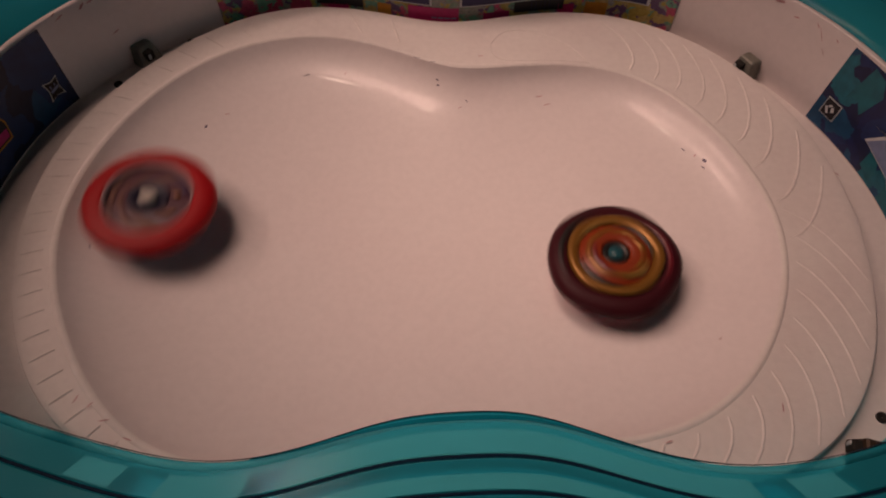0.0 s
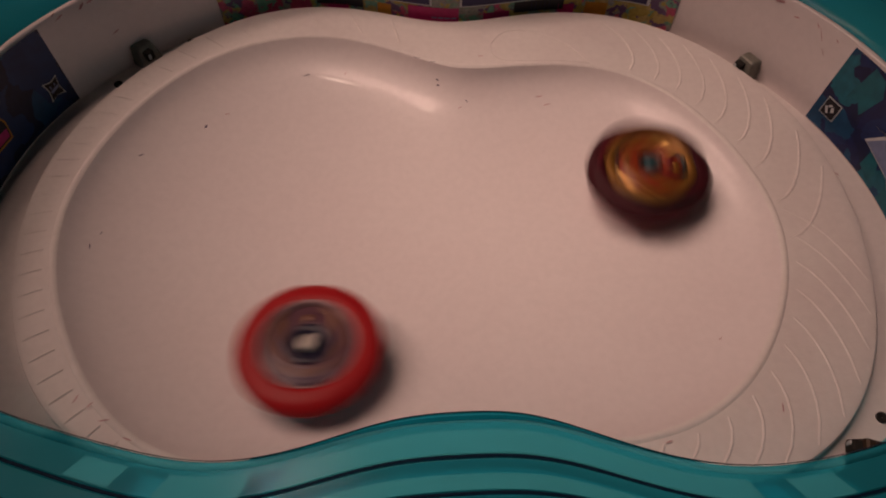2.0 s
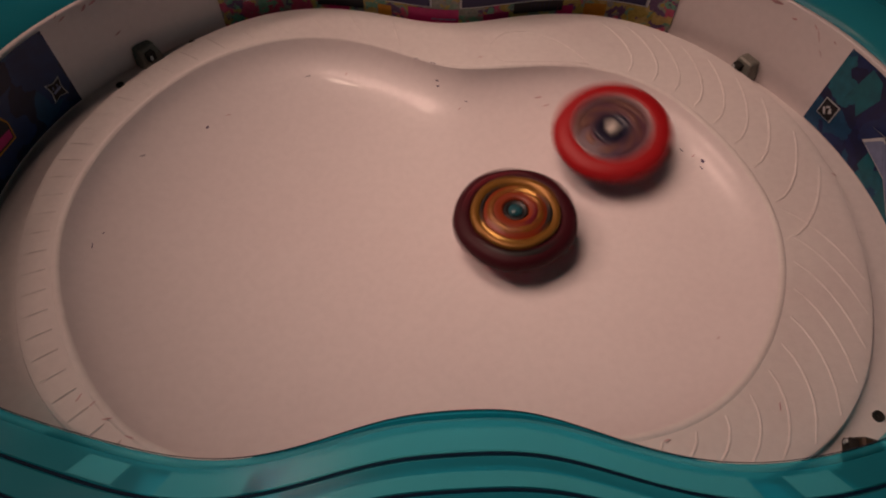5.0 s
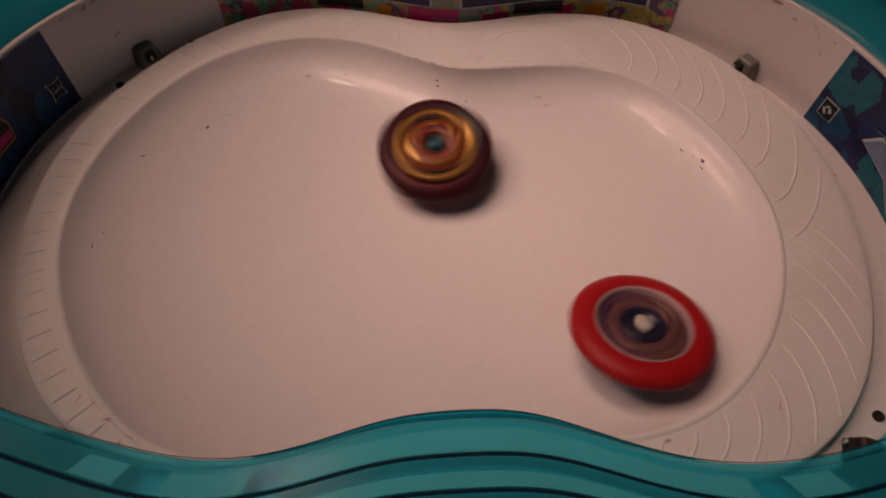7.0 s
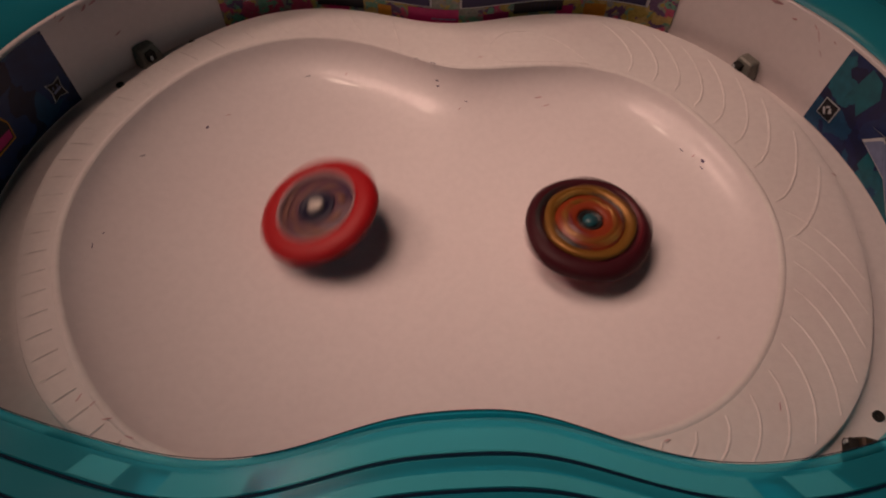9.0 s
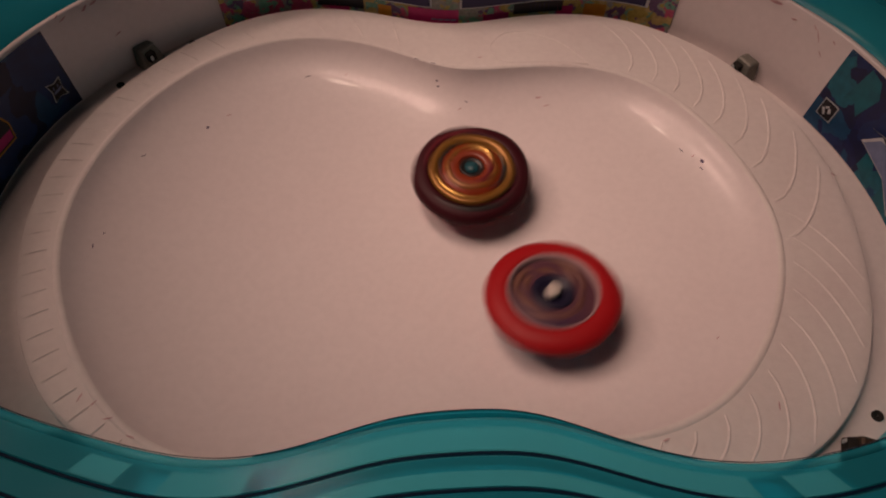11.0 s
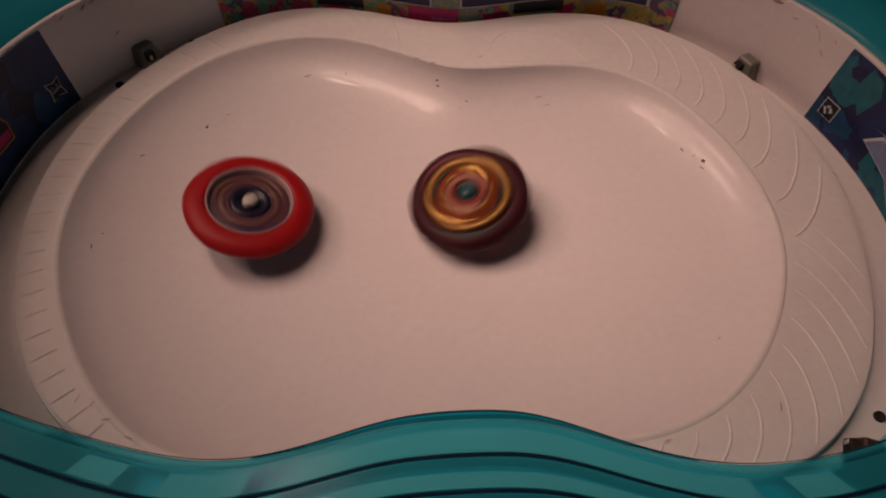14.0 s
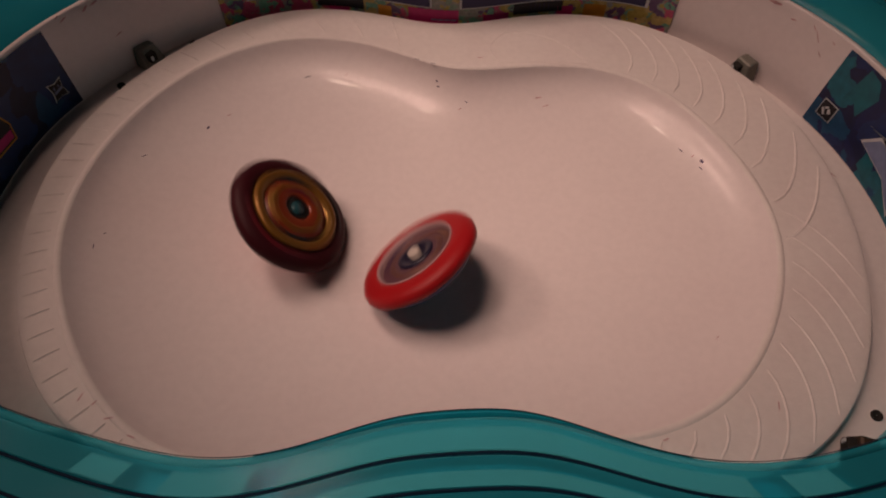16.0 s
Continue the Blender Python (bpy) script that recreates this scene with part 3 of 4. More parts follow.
def brown_top():
    thing = tagged(new("spinning_top"), "dark maroon and gold spinning top with orange centre", "spinning top", "tops in the arena")
    brown = material("maroon_plastic", (0.048, 0.006, 0.011), 0.5, shine=0.2, grain=0.15, grain_size=200)
    gold = material("gold_paint", (0.26, 0.12, 0.022), 0.35, metal=0.4, grain=0.15)
    orange = material("orange_plastic", (0.24, 0.035, 0.010), 0.35, grain=0.15)
    black = material("black_plastic", (0.015, 0.012, 0.012), 0.4, grain=0.1)
    teal = material("teal_chip", (0.02, 0.09, 0.11), 0.3, grain=0.1)
    red = material("red_tip_plastic", (0.55, 0.008, 0.035), 0.3, grain=0.1)
    part("ring", turned([(0.0180, 0.0160), (0.0186, 0.0238), (0.0202, 0.0246), (0.0236, 0.0238), (0.0256, 0.0215), (0.0260, 0.0175), (0.0250, 0.0150), (0.0215, 0.0135), (0.018, 0.0132)], 96, 5, 0.022), brown, thing, "dark maroon three-lobed outer ring")
    part("gold_ring", turned([(0.0186, 0.0235), (0.0186, 0.0256), (0.0176, 0.0264), (0.0160, 0.0262), (0.0148, 0.0252), (0.0138, 0.0236)], 72, 5, 0.02), gold, thing)
    part("inner_disc", turned([(0.0142, 0.0236), (0.0132, 0.0254), (0.0100, 0.0264), (0.0062, 0.0276), (0.0055, 0.0268), (0.0050, 0.0235), (0.0001, 0.0235)]), orange, thing, "orange-red inner disc")
    for k in range(7):
        bm = sheet_of_rings([[(r * math.cos(a), r * math.sin(a), 0.0262 + z) for a in angles(8, k * 51.4, k * 51.4 + 32)] for r, z in ((0.0085, 0), (0.0095, 0.0012), (0.0108, 0.0012), (0.0118, -0.0002))], closed=False)
        part("gold_arc", bm, gold, thing)
    part("hub", turned([(0.0052, 0.023), (0.0052, 0.0262), (0.0044, 0.0266), (0.0036, 0.0256), (0.0001, 0.0252)], 24), black, thing)
    part("chip", turned([(0.0030, 0.0252), (0.0030, 0.0266), (0.0001, 0.0268)], 12), teal, thing)
    part("under_disc", turned([(0.0215, 0.0152), (0.0205, 0.0138), (0.0175, 0.0128), (0.011, 0.0128)]), black, thing)
    part("tip", turned([(0.0180, 0.0130), (0.0194, 0.0104), (0.0150, 0.0062), (0.0065, 0.0038), (0.0035, 0.0018), (0.0018, 0.0004), (0.0001, 0.0)]), red, thing, "red driver tip")
    crimson = material("dark_crimson_plastic", (0.13, 0.010, 0.018), 0.35, grain=0.15)
    # brighter gold for arcs that paint in the glints of the gold parts
    glint = material("gold_glint", (0.62, 0.36, 0.10), 0.28, metal=0.7, grain=0.1)
    for turn, wide, r0, r1, z, mat in ((0, 75, 0.0128, 0.0150, 0.0258, black), (95, 50, 0.0140, 0.0166, 0.0264, glint), (170, 80, 0.0062, 0.0100, 0.0272, crimson),
                                       (200, 60, 0.0128, 0.0156, 0.0260, black), (290, 45, 0.0100, 0.0132, 0.0266, glint), (330, 70, 0.0195, 0.0225, 0.0246, crimson), (120, 70, 0.0190, 0.0225, 0.0246, black)):
        m = (r0 + r1) / 2
        bm = sheet_of_rings([[(r * math.cos(a), r * math.sin(a), z + h) for a in angles(11, turn, turn + wide)] for r, h in ((r0, -0.0008), (m - 0.0004, 0.0004), (m + 0.0004, 0.0004), (r1, -0.0008))], closed=False)
        part("inlay", bm, mat, thing)
    return thing


RED_TOP = red_top()
BROWN_TOP = brown_top()
for top in (RED_TOP, BROWN_TOP):
    for piece in top.children:
        piece.data.transform(Matrix.Diagonal((1.035, 1.035, 0.766, 1)))


# ---- what moves ----
def spun(rows, step):
    """Rows every thirtieth of a second along a smooth line through the rows given, with the spin added."""
    out = []
    n = len(rows)
    for f in range(481):
        t = f / 30
        i = min(max(j for j in range(n) if rows[j][0] <= t + 1e-6), n - 2)
        a, b = rows[i], rows[i + 1]
        before, after = rows[max(i - 1, 0)], rows[min(i + 2, n - 1)]
        u = (t - a[0]) / (b[0] - a[0])
        v = [0.5 * (2 * a[k] + (b[k] - before[k]) * u + (2 * before[k] - 5 * a[k] + 4 * b[k] - after[k]) * u * u
                    + (3 * a[k] - before[k] - 3 * b[k] + after[k]) * u ** 3) for k in range(1, 6)]
        out.append((t, pose(*v) @ pose(0, 0, 0, 0, 0, step * f)))
    return out


def motions():
    walk(RED_TOP, spun([
        (0.0, -0.1240, 0.0189, -0.0134, -0.3, 4.6), (0.1, -0.1107, -0.0432, -0.0103, -4.6, 5.0), (0.2, -0.0355, -0.0652, -0.0112, -9.0, -1.2), (0.3, 0.0431, -0.0268, -0.0172, -3.2, -1.2),
        (0.4, 0.0965, 0.0188, -0.0153, -0.3, -3.9), (0.5, 0.1081, 0.0776, -0.0068, 8.9, -12.0), (0.6, 0.0530, 0.0964, -0.0116, 9.8, -1.3), (0.7, -0.0263, 0.0686, -0.0191, 3.0, 0.1),
        (0.8, -0.0952, 0.0414, -0.0169, 0.8, 2.7), (0.9, -0.1221, -0.0057, -0.0128, -1.8, 4.7), (1.0, -0.0882, -0.0607, -0.0105, -5.9, 3.2), (1.1, -0.0112, -0.0576, -0.0127, -8.1, -0.9),
        (1.2, 0.0540, -0.0178, -0.0175, -2.5, -1.7), (1.3, 0.0948, 0.0254, -0.0155, 0.1, -3.8), (1.4, 0.0951, 0.0793, -0.0105, 6.0, -6.2), (1.5, 0.0446, 0.0976, -0.0115, 11.1, -0.4),
        (1.6, -0.0257, 0.0737, -0.0185, 3.5, -0.1), (1.7, -0.0847, 0.0503, -0.0175, 1.2, 2.3), (1.8, -0.1018, 0.0107, -0.0163, -0.7, 2.9), (1.9, -0.0839, -0.0305, -0.0154, -2.7, 2.3),
        (2.0, -0.0485, -0.0455, -0.0157, -4.0, 0.6), (2.1, -0.0067, -0.0186, -0.0190, -2.7, -0.2), (2.2, 0.0195, -0.0001, -0.0201, -1.7, -0.5), (2.3, 0.0266, 0.0145, -0.0206, -0.8, -0.9),
        (2.4, 0.0219, 0.0296, -0.0209, 0.1, -0.8), (2.5, 0.0020, 0.0421, -0.0209, 1.2, -0.1), (2.6, -0.0192, 0.0473, -0.0207, 1.2, 0.4), (2.7, -0.0545, 0.0493, -0.0195, 1.1, 1.4),
        (2.8, -0.0769, 0.0396, -0.0184, 0.6, 2.1), (2.9, -0.0838, 0.0116, -0.0179, -0.6, 2.2), (3.0, -0.0724, -0.0162, -0.0175, -1.9, 1.8), (3.1, -0.0485, -0.0272, -0.0178, -2.6, 0.9),
        (3.2, -0.0240, -0.0148, -0.0193, -2.2, 0.3), (3.3, 0.0005, -0.0022, -0.0202, -1.8, -0.2), (3.4, 0.0118, 0.0070, -0.0206, -1.3, -0.3), (3.5, 0.0134, 0.0153, -0.0209, -0.8, -0.4),
        (3.6, 0.0120, 0.0237, -0.0211, -0.3, -0.4), (3.7, 0.0037, 0.0321, -0.0212, 0.2, -0.1), (3.8, -0.0124, 0.0346, -0.0211, 0.3, 0.3), (3.9, -0.0324, 0.0366, -0.0207, 0.4, 0.8),
        (4.0, -0.0513, 0.0355, -0.0200, 0.4, 1.3), (4.1, -0.0655, 0.0241, -0.0193, -0.1, 1.7), (4.2, -0.0695, 0.0037, -0.0186, -1.0, 1.8), (4.3, -0.0683, -0.0193, -0.0175, -2.3, 2.5),
        (4.4, -0.0523, -0.0420, -0.0160, -6.0, 2.0), (4.5, -0.0232, -0.0559, -0.0135, -9.0, -2.1), (4.6, 0.0126, -0.0581, -0.0121, -9.0, -0.5), (4.7, 0.0489, -0.0444, -0.0144, -9.0, -3.3),
        (4.8, 0.0771, -0.0144, -0.0160, -5.4, -6.6), (4.9, 0.0890, 0.0271, -0.0163, 0.5, -8.1), (5.0, 0.0793, 0.0690, -0.0150, 8.4, -8.2), (5.1, 0.0493, 0.0824, -0.0156, 9.0, -0.8),
        (5.2, 0.0063, 0.0883, -0.0147, -0.0, 0.0), (5.3, -0.0379, 0.0850, -0.0169, 9.0, -5.2), (5.4, -0.0719, 0.0738, -0.0169, 8.0, 4.5), (5.5, -0.0880, 0.0430, -0.0174, 2.0, 5.8),
        (5.6, -0.0847, 0.0025, -0.0175, -2.5, 5.3), (5.7, -0.0655, -0.0303, -0.0167, -6.3, 3.7), (5.8, -0.0373, -0.0508, -0.0149, -9.0, -0.2), (5.9, -0.0071, -0.0587, -0.0122, -9.0, -1.7),
        (6.0, 0.0197, -0.0568, -0.0124, -9.0, -0.7), (6.1, 0.0385, -0.0458, -0.0146, -9.0, -0.1), (6.2, 0.0489, -0.0336, -0.0161, -9.0, 1.5), (6.3, 0.0528, -0.0241, -0.0170, -9.0, 4.0),
        (6.4, 0.0545, -0.0209, -0.0172, -9.5, 4.0), (6.5, 0.0544, -0.0101, -0.0181, -9.5, 4.0), (6.6, 0.0515, -0.0118, -0.0182, -9.5, 4.0), (6.7, 0.0521, -0.0126, -0.0181, -9.5, 4.0),
        (6.8, 0.0510, -0.0101, -0.0183, -9.5, 4.0), (6.9, 0.0586, -0.0335, -0.0155, -11.5, 2.7), (7.0, 0.0747, -0.0390, -0.0133, -13.5, 1.3), (7.1, 0.0836, -0.0282, -0.0139, -15.5, 0.0),
        (7.2, 0.0761, -0.0123, -0.0163, -15.5, 4.0), (7.3, 0.0583, 0.0035, -0.0186, -13.4, 6.0), (7.4, 0.0358, 0.0188, -0.0204, -11.4, 6.0), (7.5, 0.0057, 0.0368, -0.0211, -7.4, 8.0),
        (7.6, -0.0344, 0.0532, -0.0201, -3.5, 8.0), (7.7, -0.0749, 0.0643, -0.0174, -3.5, 6.0), (7.8, -0.1092, 0.0585, -0.0144, -3.5, 8.0), (7.9, -0.1261, 0.0311, -0.0130, 0.5, 8.0),
        (8.0, -0.1315, 0.0030, -0.0115, -9.3, 12.0), (8.1, -0.1342, -0.0081, -0.0100, -13.1, 14.0), (8.2, -0.0972, -0.0180, -0.0152, -7.4, 8.0), (8.3, -0.0712, -0.0063, -0.0181, -3.4, 12.0),
        (8.4, -0.0506, 0.0204, -0.0200, 4.4, 12.0), (8.5, -0.0370, 0.0549, -0.0199, 14.3, 10.0), (8.6, -0.0274, 0.0856, -0.0168, 20.5, 4.0), (8.7, -0.0351, 0.0977, -0.0145, 22.5, 0.0),
        (8.8, -0.0455, 0.0827, -0.0171, 16.4, -6.0), (8.9, -0.0485, 0.0567, -0.0194, 10.3, -12.0), (9.0, -0.0496, 0.0220, -0.0201, 0.5, -16.0), (9.1, -0.0510, -0.0127, -0.0188, -3.4, -15.0),
        (9.2, -0.0493, -0.0400, -0.0164, -7.3, -14.0), (9.3, -0.0191, -0.0600, -0.0122, -9.0, -9.0), (9.4, 0.0190, -0.0600, -0.0114, -9.0, -5.1), (9.5, 0.0546, -0.0440, -0.0142, -9.0, -3.9),
        (9.6, 0.0808, -0.0140, -0.0157, -5.4, -7.1), (9.7, 0.0919, 0.0248, -0.0159, 0.2, -8.6), (9.8, 0.0851, 0.0650, -0.0147, 7.3, -9.0), (9.9, 0.0615, 0.0802, -0.0152, 9.0, -5.3),
        (10.0, 0.0255, 0.0882, -0.0147, -0.0, -0.0), (10.1, -0.0154, 0.0891, -0.0156, -0.0, -0.0), (10.2, -0.0530, 0.0829, -0.0169, 9.0, 0.8), (10.3, -0.0801, 0.0709, -0.0165, 6.6, 5.4),
        (10.4, -0.0917, 0.0373, -0.0173, 1.4, 6.1), (10.5, -0.0825, 0.0002, -0.0176, -2.7, 5.2), (10.6, -0.0598, -0.0271, -0.0173, -6.0, 3.2), (10.7, -0.0307, -0.0416, -0.0164, -9.0, -0.1),
        (10.8, -0.0011, -0.0438, -0.0157, -9.0, -0.9), (10.9, 0.0247, -0.0359, -0.0166, -9.0, -1.4), (11.0, 0.0445, -0.0214, -0.0177, -6.7, -3.1), (11.1, 0.0581, -0.0034, -0.0183, -0.5, -0.4),
        (11.2, 0.0660, 0.0161, -0.0185, 3.9, 3.5), (11.3, 0.0694, 0.0357, -0.0182, 6.4, 8.0), (11.4, 0.0695, 0.0593, -0.0170, 8.5, 6.0), (11.5, 0.0630, 0.0767, -0.0157, 10.5, 4.0),
        (11.6, 0.0527, 0.0780, -0.0162, 10.5, 1.3), (11.7, 0.0441, 0.0655, -0.0182, 10.5, -1.3), (11.8, 0.0369, 0.0444, -0.0201, 10.5, -4.0), (11.9, 0.0301, 0.0208, -0.0206, 4.5, -2.0),
        (12.0, 0.0324, -0.0068, -0.0194, -1.5, 0.0), (12.1, 0.0491, -0.0225, -0.0173, 0.5, 0.0), (12.2, 0.0643, -0.0344, -0.0150, -7.5, 2.0), (12.3, 0.0742, -0.0369, -0.0138, -13.5, 2.0),
        (12.4, 0.0765, -0.0267, -0.0148, -13.0, 5.0), (12.5, 0.0730, -0.0095, -0.0168, -9.9, 9.0), (12.6, 0.0637, 0.0098, -0.0185, -6.8, 13.0), (12.7, 0.0583, 0.0265, -0.0192, -3.4, 14.0),
        (12.8, 0.0498, 0.0500, -0.0191, 4.4, 12.0), (12.9, 0.0415, 0.0696, -0.0179, 10.4, 8.0), (13.0, 0.0306, 0.0760, -0.0173, 12.5, 5.0), (13.1, 0.0200, 0.0719, -0.0181, 12.5, 0.0),
        (13.2, 0.0104, 0.0564, -0.0200, 12.5, -5.0), (13.3, 0.0022, 0.0337, -0.0212, 4.4, -10.0), (13.4, -0.0049, 0.0110, -0.0209, -5.3, -14.0), (13.5, -0.0150, -0.0063, -0.0200, -15.2, -12.0),
        (13.6, -0.0270, -0.0144, -0.0193, -21.3, -8.0), (13.7, -0.0419, -0.0146, -0.0190, -23.5, -2.0), (13.8, -0.0595, -0.0038, -0.0189, -17.5, 2.0), (13.9, -0.0762, 0.0083, -0.0184, -11.4, 8.0),
        (14.0, -0.0869, 0.0209, -0.0178, -3.4, 14.0), (14.1, -0.0874, 0.0351, -0.0177, 6.3, 14.0), (14.2, -0.0808, 0.0421, -0.0181, 14.2, 12.0), (14.3, -0.0673, 0.0450, -0.0189, 14.4, 8.0),
        (14.4, -0.0517, 0.0580, -0.0192, 20.2, 10.0), (14.5, -0.0363, 0.0653, -0.0192, 15.5, -3.3), (14.6, -0.0278, 0.0645, -0.0195, 24.7, -4.1), (14.7, -0.0235, 0.0417, -0.0208, 16.4, -14.4),
        (14.8, -0.0221, 0.0142, -0.0208, 8.3, -20.8), (14.9, -0.0120, -0.0177, -0.0191, -7.3, -25.3), (15.0, -0.0158, -0.0340, -0.0174, -23.1, -19.9), (15.1, -0.0282, -0.0428, -0.0162, -29.5, -8.6),
        (15.2, -0.0460, -0.0334, -0.0172, -27.8, 5.5), (15.3, -0.0634, -0.0106, -0.0183, -15.8, 24.8), (15.4, -0.0720, 0.0167, -0.0161, 5.0, 35.2), (15.5, -0.0697, 0.0391, -0.0135, 7.1, 40.5),
        (15.6, -0.0506, 0.0589, -0.0177, 31.2, 10.3), (15.7, -0.0310, 0.0653, -0.0163, 32.9, -14.1), (15.8, -0.0167, 0.0402, -0.0166, 22.1, -28.2), (15.9, -0.0025, 0.0162, -0.0174, 5.5, -33.3),
        (16.0, -0.0009, -0.0092, -0.0139, -19.8, -36.0),
    ], 88))
    walk(BROWN_TOP, spun([
        (0.0, 0.0702, -0.0021, -0.0175, -1.6, -2.4), (0.1, 0.0683, 0.0157, -0.0183, -0.6, -2.4), (0.2, 0.0424, 0.0264, -0.0201, -0.1, -1.5), (0.3, 0.0014, 0.0299, -0.0212, 0.0, -0.1),
        (0.4, -0.0507, 0.0267, -0.0201, -0.0, 1.3), (0.5, -0.0971, 0.0112, -0.0167, -0.6, 2.7), (0.6, -0.1134, -0.0230, -0.0128, -2.8, 4.2), (0.7, -0.0832, -0.0545, -0.0123, -4.8, 2.6),
        (0.8, -0.0245, -0.0512, -0.0146, -5.7, -0.6), (0.9, 0.0403, -0.0203, -0.0180, -2.8, -1.1), (1.0, 0.0875, 0.0203, -0.0165, -0.2, -3.3), (1.1, 0.1038, 0.0684, -0.0106, 4.8, -7.0),
        (1.2, 0.0712, 0.0916, -0.0117, 7.7, -3.3), (1.3, 0.0096, 0.0664, -0.0189, 3.7, -0.1), (1.4, -0.0648, 0.0277, -0.0193, 0.0, 1.7), (1.5, -0.1142, -0.0055, -0.0141, -1.6, 3.8),
        (1.6, -0.1122, -0.0442, -0.0099, -4.8, 5.4), (1.7, -0.0624, -0.0606, -0.0126, -5.8, 1.1), (1.8, 0.0055, -0.0329, -0.0173, -3.8, -0.3), (1.9, 0.0638, 0.0015, -0.0182, -1.4, -2.1),
        (2.0, 0.0912, 0.0445, -0.0155, 1.5, -3.8), (2.1, 0.0750, 0.0987, -0.0084, 12.2, -4.4), (2.2, 0.0258, 0.0830, -0.0160, 6.1, -0.1), (2.3, -0.0364, 0.0394, -0.0205, 0.5, 0.9),
        (2.4, -0.0846, 0.0079, -0.0177, -0.8, 2.2), (2.5, -0.0932, -0.0299, -0.0146, -2.8, 2.8), (2.6, -0.0766, -0.0523, -0.0133, -4.4, 2.1), (2.7, -0.0256, -0.0548, -0.0139, -6.4, -0.7),
        (2.8, 0.0328, -0.0279, -0.0174, -3.3, -0.8), (2.9, 0.0777, 0.0020, -0.0170, -1.3, -2.7), (3.0, 0.0903, 0.0489, -0.0153, 1.8, -3.8), (3.1, 0.0661, 0.0947, -0.0112, 8.8, -2.7),
        (3.2, 0.0128, 0.0860, -0.0152, 7.2, -0.1), (3.3, -0.0525, 0.0463, -0.0197, 0.9, 1.4), (3.4, -0.0946, 0.0097, -0.0169, -0.7, 2.6), (3.5, -0.0938, -0.0392, -0.0135, -3.4, 3.0),
        (3.6, -0.0500, -0.0669, -0.0111, -8.1, -0.2), (3.7, 0.0031, -0.0466, -0.0151, -5.4, -0.3), (3.8, 0.0529, -0.0129, -0.0180, -2.2, -1.7), (3.9, 0.0775, 0.0219, -0.0175, -0.2, -2.8),
        (4.0, 0.0711, 0.0639, -0.0164, 2.7, -2.8), (4.1, 0.0316, 0.0922, -0.0135, 8.9, 0.1), (4.2, -0.0254, 0.0824, -0.0173, 4.5, -0.5), (4.3, -0.0459, 0.0480, -0.0199, 3.9, 0.6),
        (4.4, -0.0406, 0.0178, -0.0204, 0.8, 1.5), (4.5, -0.0237, 0.0012, -0.0203, -3.2, 1.1), (4.6, -0.0057, -0.0033, -0.0202, -4.3, -0.3), (4.7, 0.0089, -0.0005, -0.0203, -4.1, -0.6),
        (4.8, 0.0194, 0.0057, -0.0204, -3.2, -1.3), (4.9, 0.0266, 0.0131, -0.0205, -2.1, -2.1), (5.0, 0.0315, 0.0206, -0.0206, -1.0, -2.5), (5.1, 0.0349, 0.0279, -0.0205, 0.0, -2.9),
        (5.2, 0.0374, 0.0347, -0.0203, 1.0, -3.1), (5.3, 0.0393, 0.0409, -0.0201, 2.0, -3.3), (5.4, 0.0410, 0.0464, -0.0198, 3.0, -3.5), (5.5, 0.0426, 0.0510, -0.0195, 3.9, -3.6),
        (5.6, 0.0443, 0.0548, -0.0192, 4.7, -3.7), (5.7, 0.0461, 0.0576, -0.0189, 5.3, -3.8), (5.8, 0.0479, 0.0594, -0.0186, 5.6, -4.0), (5.9, 0.0495, 0.0602, -0.0184, 5.8, -4.1),
        (6.0, 0.0507, 0.0602, -0.0184, 5.8, -4.2), (6.1, 0.0511, 0.0594, -0.0184, 7.9, -3.5), (6.2, 0.0504, 0.0581, -0.0186, 9.0, -2.8), (6.3, 0.0484, 0.0563, -0.0188, 9.0, -2.0),
        (6.4, 0.0446, 0.0583, -0.0189, 12.5, -2.0), (6.5, 0.0428, 0.0526, -0.0194, 12.5, -2.0), (6.6, 0.0414, 0.0555, -0.0193, 12.5, -2.0), (6.7, 0.0367, 0.0556, -0.0195, 12.5, -2.0),
        (6.8, 0.0309, 0.0486, -0.0201, 11.8, -1.3), (6.9, 0.0193, 0.0599, -0.0196, 11.2, -0.7), (7.0, -0.0045, 0.0611, -0.0197, 10.5, 0.0), (7.1, -0.0290, 0.0486, -0.0205, 6.9, 0.0),
        (7.2, -0.0452, 0.0330, -0.0203, 3.3, 0.0), (7.3, -0.0525, 0.0121, -0.0198, -0.3, 0.0), (7.4, -0.0542, -0.0075, -0.0190, -3.9, 0.0), (7.5, -0.0503, -0.0224, -0.0181, -7.5, 0.0),
        (7.6, -0.0480, -0.0255, -0.0179, -5.1, 0.8), (7.7, -0.0487, -0.0216, -0.0182, -2.7, 1.6), (7.8, -0.0516, -0.0161, -0.0185, -0.3, 2.4), (7.9, -0.0582, -0.0091, -0.0187, 2.1, 3.2),
        (8.0, -0.0484, -0.0069, -0.0192, 4.5, 4.0), (8.1, -0.0153, 0.0011, -0.0204, 4.1, 2.8), (8.2, 0.0098, 0.0095, -0.0207, 3.7, 1.6), (8.3, 0.0291, 0.0167, -0.0206, 3.3, 0.4),
        (8.4, 0.0444, 0.0229, -0.0200, 2.9, -0.8), (8.5, 0.0559, 0.0244, -0.0193, 2.5, -2.0), (8.6, 0.0643, 0.0230, -0.0187, 1.7, -1.6), (8.7, 0.0728, 0.0224, -0.0180, 0.9, -1.2),
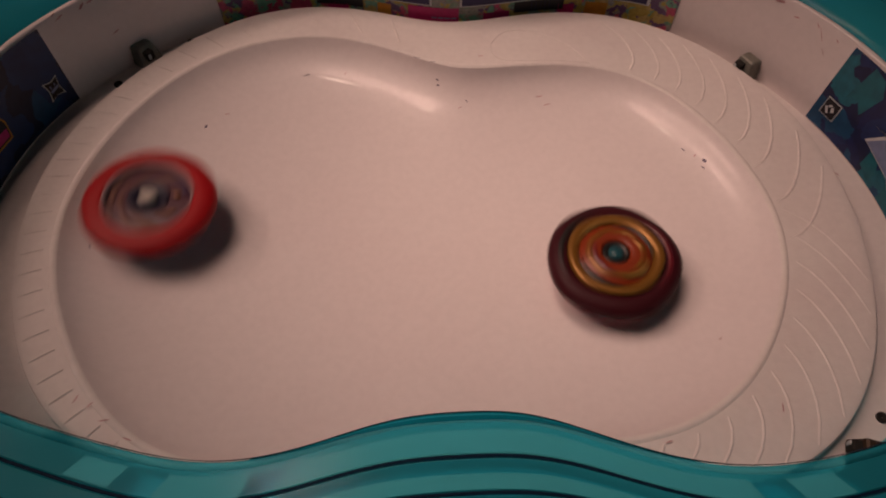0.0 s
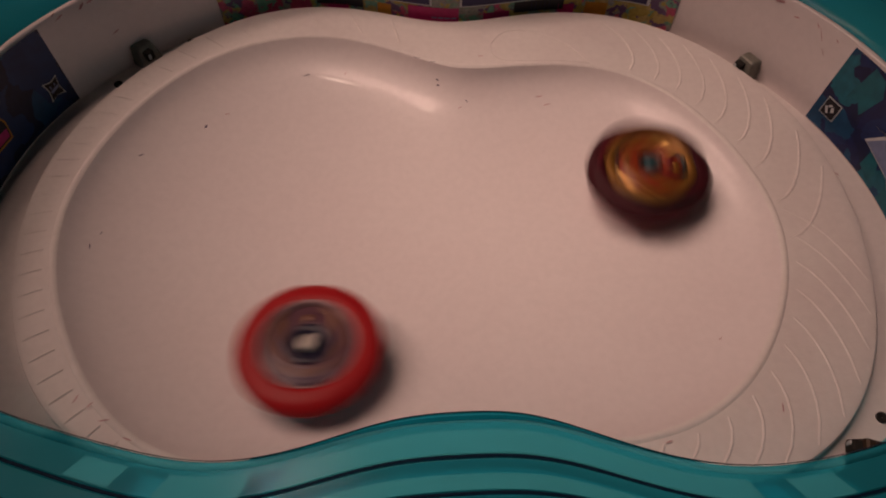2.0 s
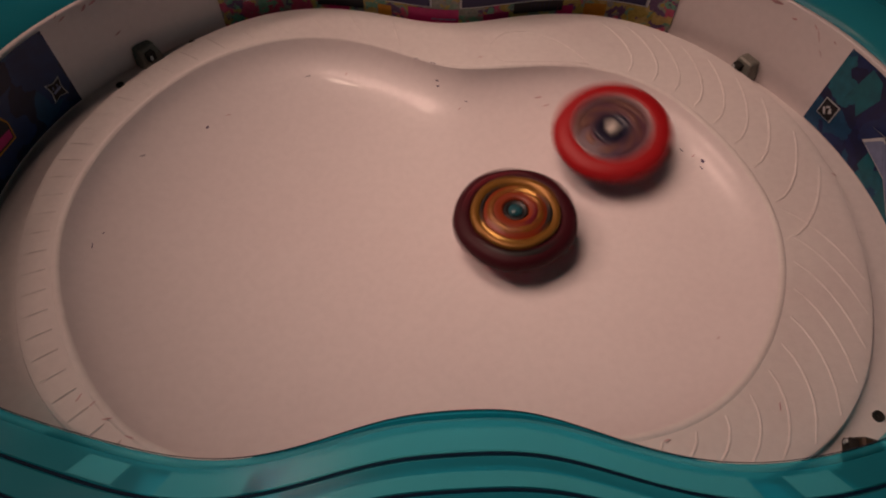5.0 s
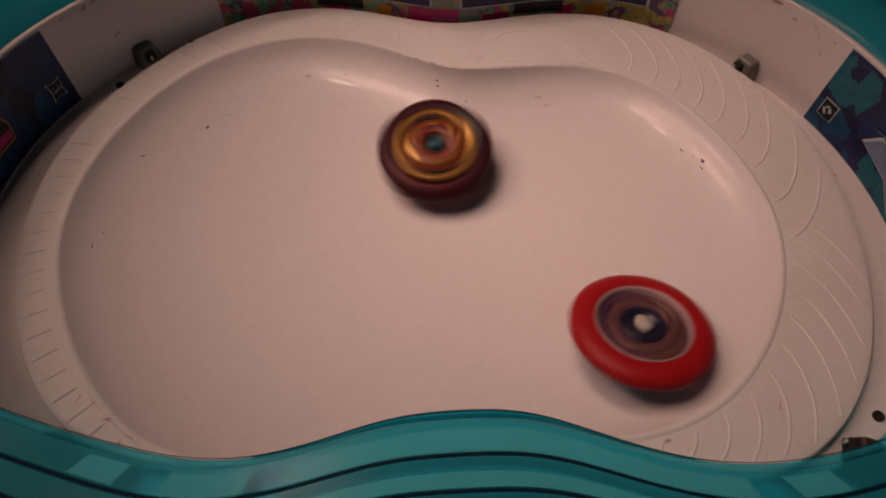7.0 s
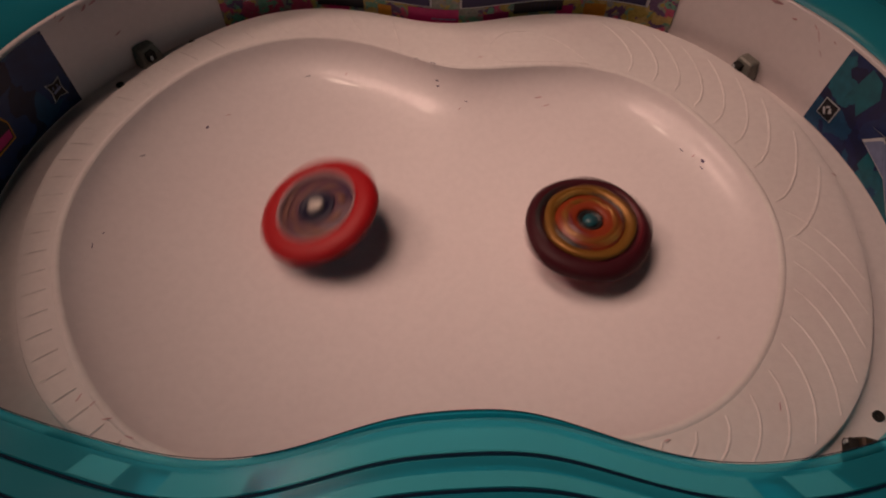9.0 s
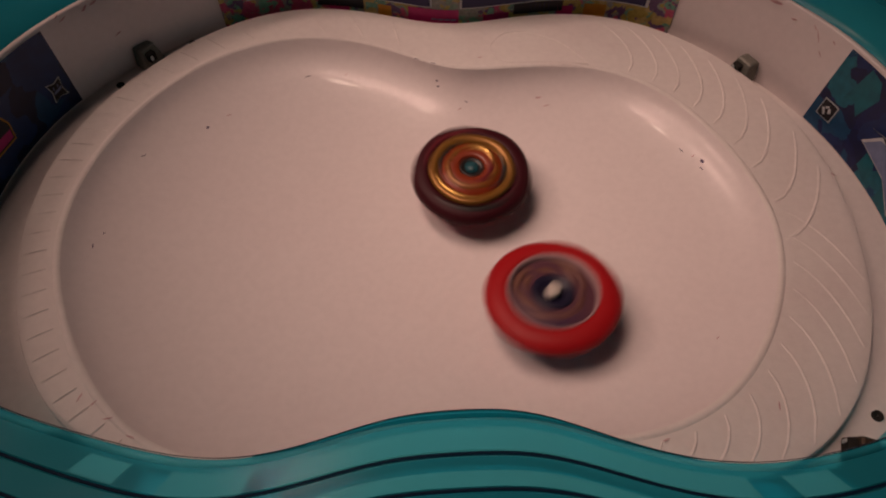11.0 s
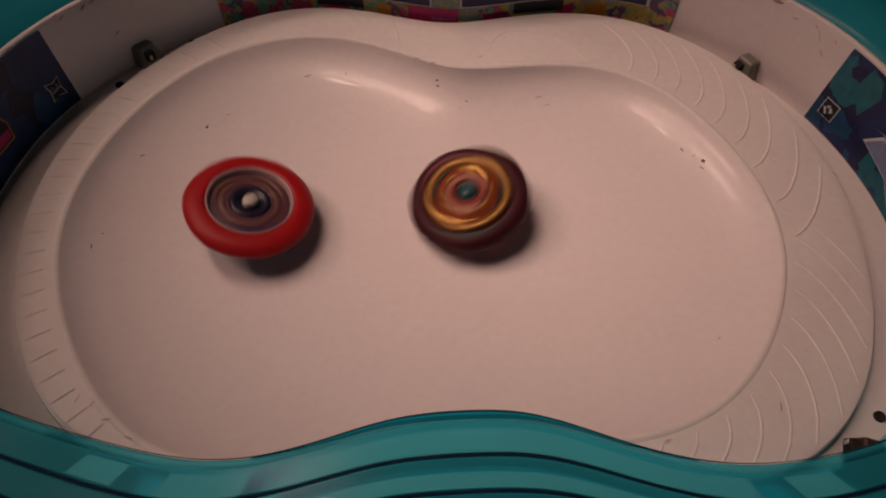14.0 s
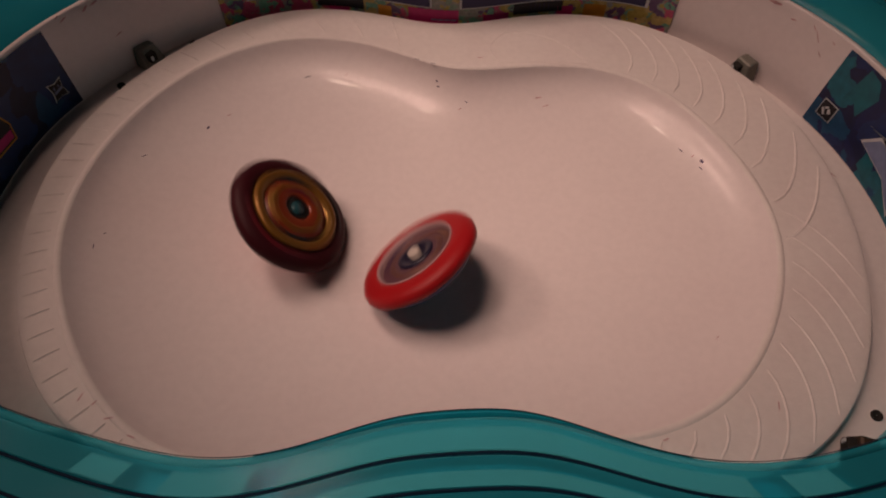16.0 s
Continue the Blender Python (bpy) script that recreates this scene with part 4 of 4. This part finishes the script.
        (8.8, 0.0727, 0.0222, -0.0180, 0.1, -0.8), (8.9, 0.0688, 0.0203, -0.0183, -0.7, -0.4), (9.0, 0.0616, 0.0148, -0.0188, -1.5, 0.0), (9.1, 0.0530, 0.0070, -0.0191, -1.5, 0.0),
        (9.2, 0.0456, 0.0027, -0.0194, -1.5, 0.0), (9.3, 0.0386, 0.0016, -0.0196, -2.2, -1.0), (9.4, 0.0346, 0.0051, -0.0200, -2.6, -1.8), (9.5, 0.0325, 0.0116, -0.0203, -2.2, -2.5),
        (9.6, 0.0305, 0.0197, -0.0206, -1.1, -2.4), (9.7, 0.0270, 0.0279, -0.0208, 0.1, -2.2), (9.8, 0.0212, 0.0330, -0.0208, 1.3, -1.8), (9.9, 0.0150, 0.0338, -0.0208, 2.8, -1.1),
        (10.0, 0.0074, 0.0332, -0.0208, 4.4, -0.2), (10.1, -0.0028, 0.0331, -0.0208, 4.5, -0.7), (10.2, -0.0128, 0.0333, -0.0208, 2.8, 0.4), (10.3, -0.0192, 0.0299, -0.0208, 0.8, 1.2),
        (10.4, -0.0189, 0.0217, -0.0210, -0.6, 1.1), (10.5, -0.0115, 0.0132, -0.0209, -1.9, 0.5), (10.6, 0.0004, 0.0099, -0.0208, -2.6, -0.3), (10.7, 0.0122, 0.0142, -0.0209, -2.1, -0.9),
        (10.8, 0.0192, 0.0243, -0.0210, -0.6, -1.5), (10.9, 0.0190, 0.0363, -0.0209, 1.2, -1.6), (11.0, 0.0124, 0.0457, -0.0207, 3.5, -0.7), (11.1, 0.0026, 0.0518, -0.0204, 4.9, -1.6),
        (11.2, -0.0113, 0.0574, -0.0201, 4.9, -2.9), (11.3, -0.0291, 0.0557, -0.0201, 4.5, -4.0), (11.4, -0.0580, 0.0432, -0.0195, 1.5, -2.0), (11.5, -0.0824, 0.0187, -0.0181, -1.5, 0.0),
        (11.6, -0.0930, -0.0104, -0.0162, -2.2, 0.0), (11.7, -0.0861, -0.0348, -0.0148, -2.8, 0.0), (11.8, -0.0651, -0.0449, -0.0151, -3.5, 0.0), (11.9, -0.0432, -0.0359, -0.0170, -6.5, 2.0),
        (12.0, -0.0340, -0.0038, -0.0199, -9.5, 4.0), (12.1, -0.0487, 0.0265, -0.0201, -5.4, 8.0), (12.2, -0.0682, 0.0578, -0.0183, 0.5, 12.0), (12.3, -0.0830, 0.0736, -0.0161, 4.5, 6.0),
        (12.4, -0.0894, 0.0762, -0.0152, 14.5, 4.0), (12.5, -0.0857, 0.0644, -0.0166, 18.5, 0.0), (12.6, -0.0732, 0.0398, -0.0187, 18.5, 0.0), (12.7, -0.0584, 0.0246, -0.0197, 16.5, -4.0),
        (12.8, -0.0351, 0.0018, -0.0201, 10.3, -10.0), (12.9, -0.0151, -0.0170, -0.0192, 0.5, -6.0), (13.0, 0.0068, -0.0304, -0.0176, -7.5, 0.0), (13.1, 0.0309, -0.0333, -0.0168, -5.5, 4.0),
        (13.2, 0.0516, -0.0297, -0.0165, -9.4, 6.0), (13.3, 0.0654, -0.0160, -0.0169, -9.4, 8.0), (13.4, 0.0765, 0.0065, -0.0173, -1.5, 8.0), (13.5, 0.0800, 0.0325, -0.0172, -1.0, 9.5),
        (13.6, 0.0736, 0.0570, -0.0168, 4.4, 12.0), (13.7, 0.0613, 0.0713, -0.0165, 8.4, 8.0), (13.8, 0.0446, 0.0706, -0.0176, 14.5, 0.0), (13.9, 0.0292, 0.0529, -0.0199, 10.4, -8.0),
        (14.0, 0.0141, 0.0329, -0.0211, 4.4, -12.0), (14.1, 0.0009, 0.0111, -0.0209, -5.3, -14.0), (14.2, -0.0133, -0.0069, -0.0200, -11.3, -12.0), (14.3, -0.0286, -0.0148, -0.0193, -19.5, -4.0),
        (14.4, -0.0501, -0.0237, -0.0180, -18.4, -6.0), (14.5, -0.0705, -0.0245, -0.0167, -24.0, 1.0), (14.6, -0.0881, -0.0228, -0.0158, -18.6, 5.1), (14.7, -0.0945, -0.0128, -0.0160, -17.6, 12.3),
        (14.8, -0.0897, 0.0049, -0.0172, -5.5, 15.6), (14.9, -0.0852, 0.0278, -0.0179, 1.5, 21.1), (15.0, -0.0749, 0.0450, -0.0155, 5.5, 31.5), (15.1, -0.0532, 0.0617, -0.0189, 22.9, 10.8),
        (15.2, -0.0358, 0.0686, -0.0185, 26.8, 0.0), (15.3, -0.0192, 0.0487, -0.0163, 25.8, -18.6), (15.4, -0.0064, 0.0160, -0.0156, 16.9, -27.6), (15.5, 0.0028, -0.0196, -0.0105, -11.4, -39.6),
        (15.6, -0.0026, -0.0326, -0.0136, -34.2, -11.0), (15.7, -0.0157, -0.0316, -0.0137, -35.8, 0.0), (15.8, -0.0364, -0.0248, -0.0140, -32.9, 14.1), (15.9, -0.0650, -0.0080, -0.0140, -21.4, 28.7),
        (16.0, -0.0741, 0.0147, -0.0111, -4.3, 41.1),
    ], -88))


motions()
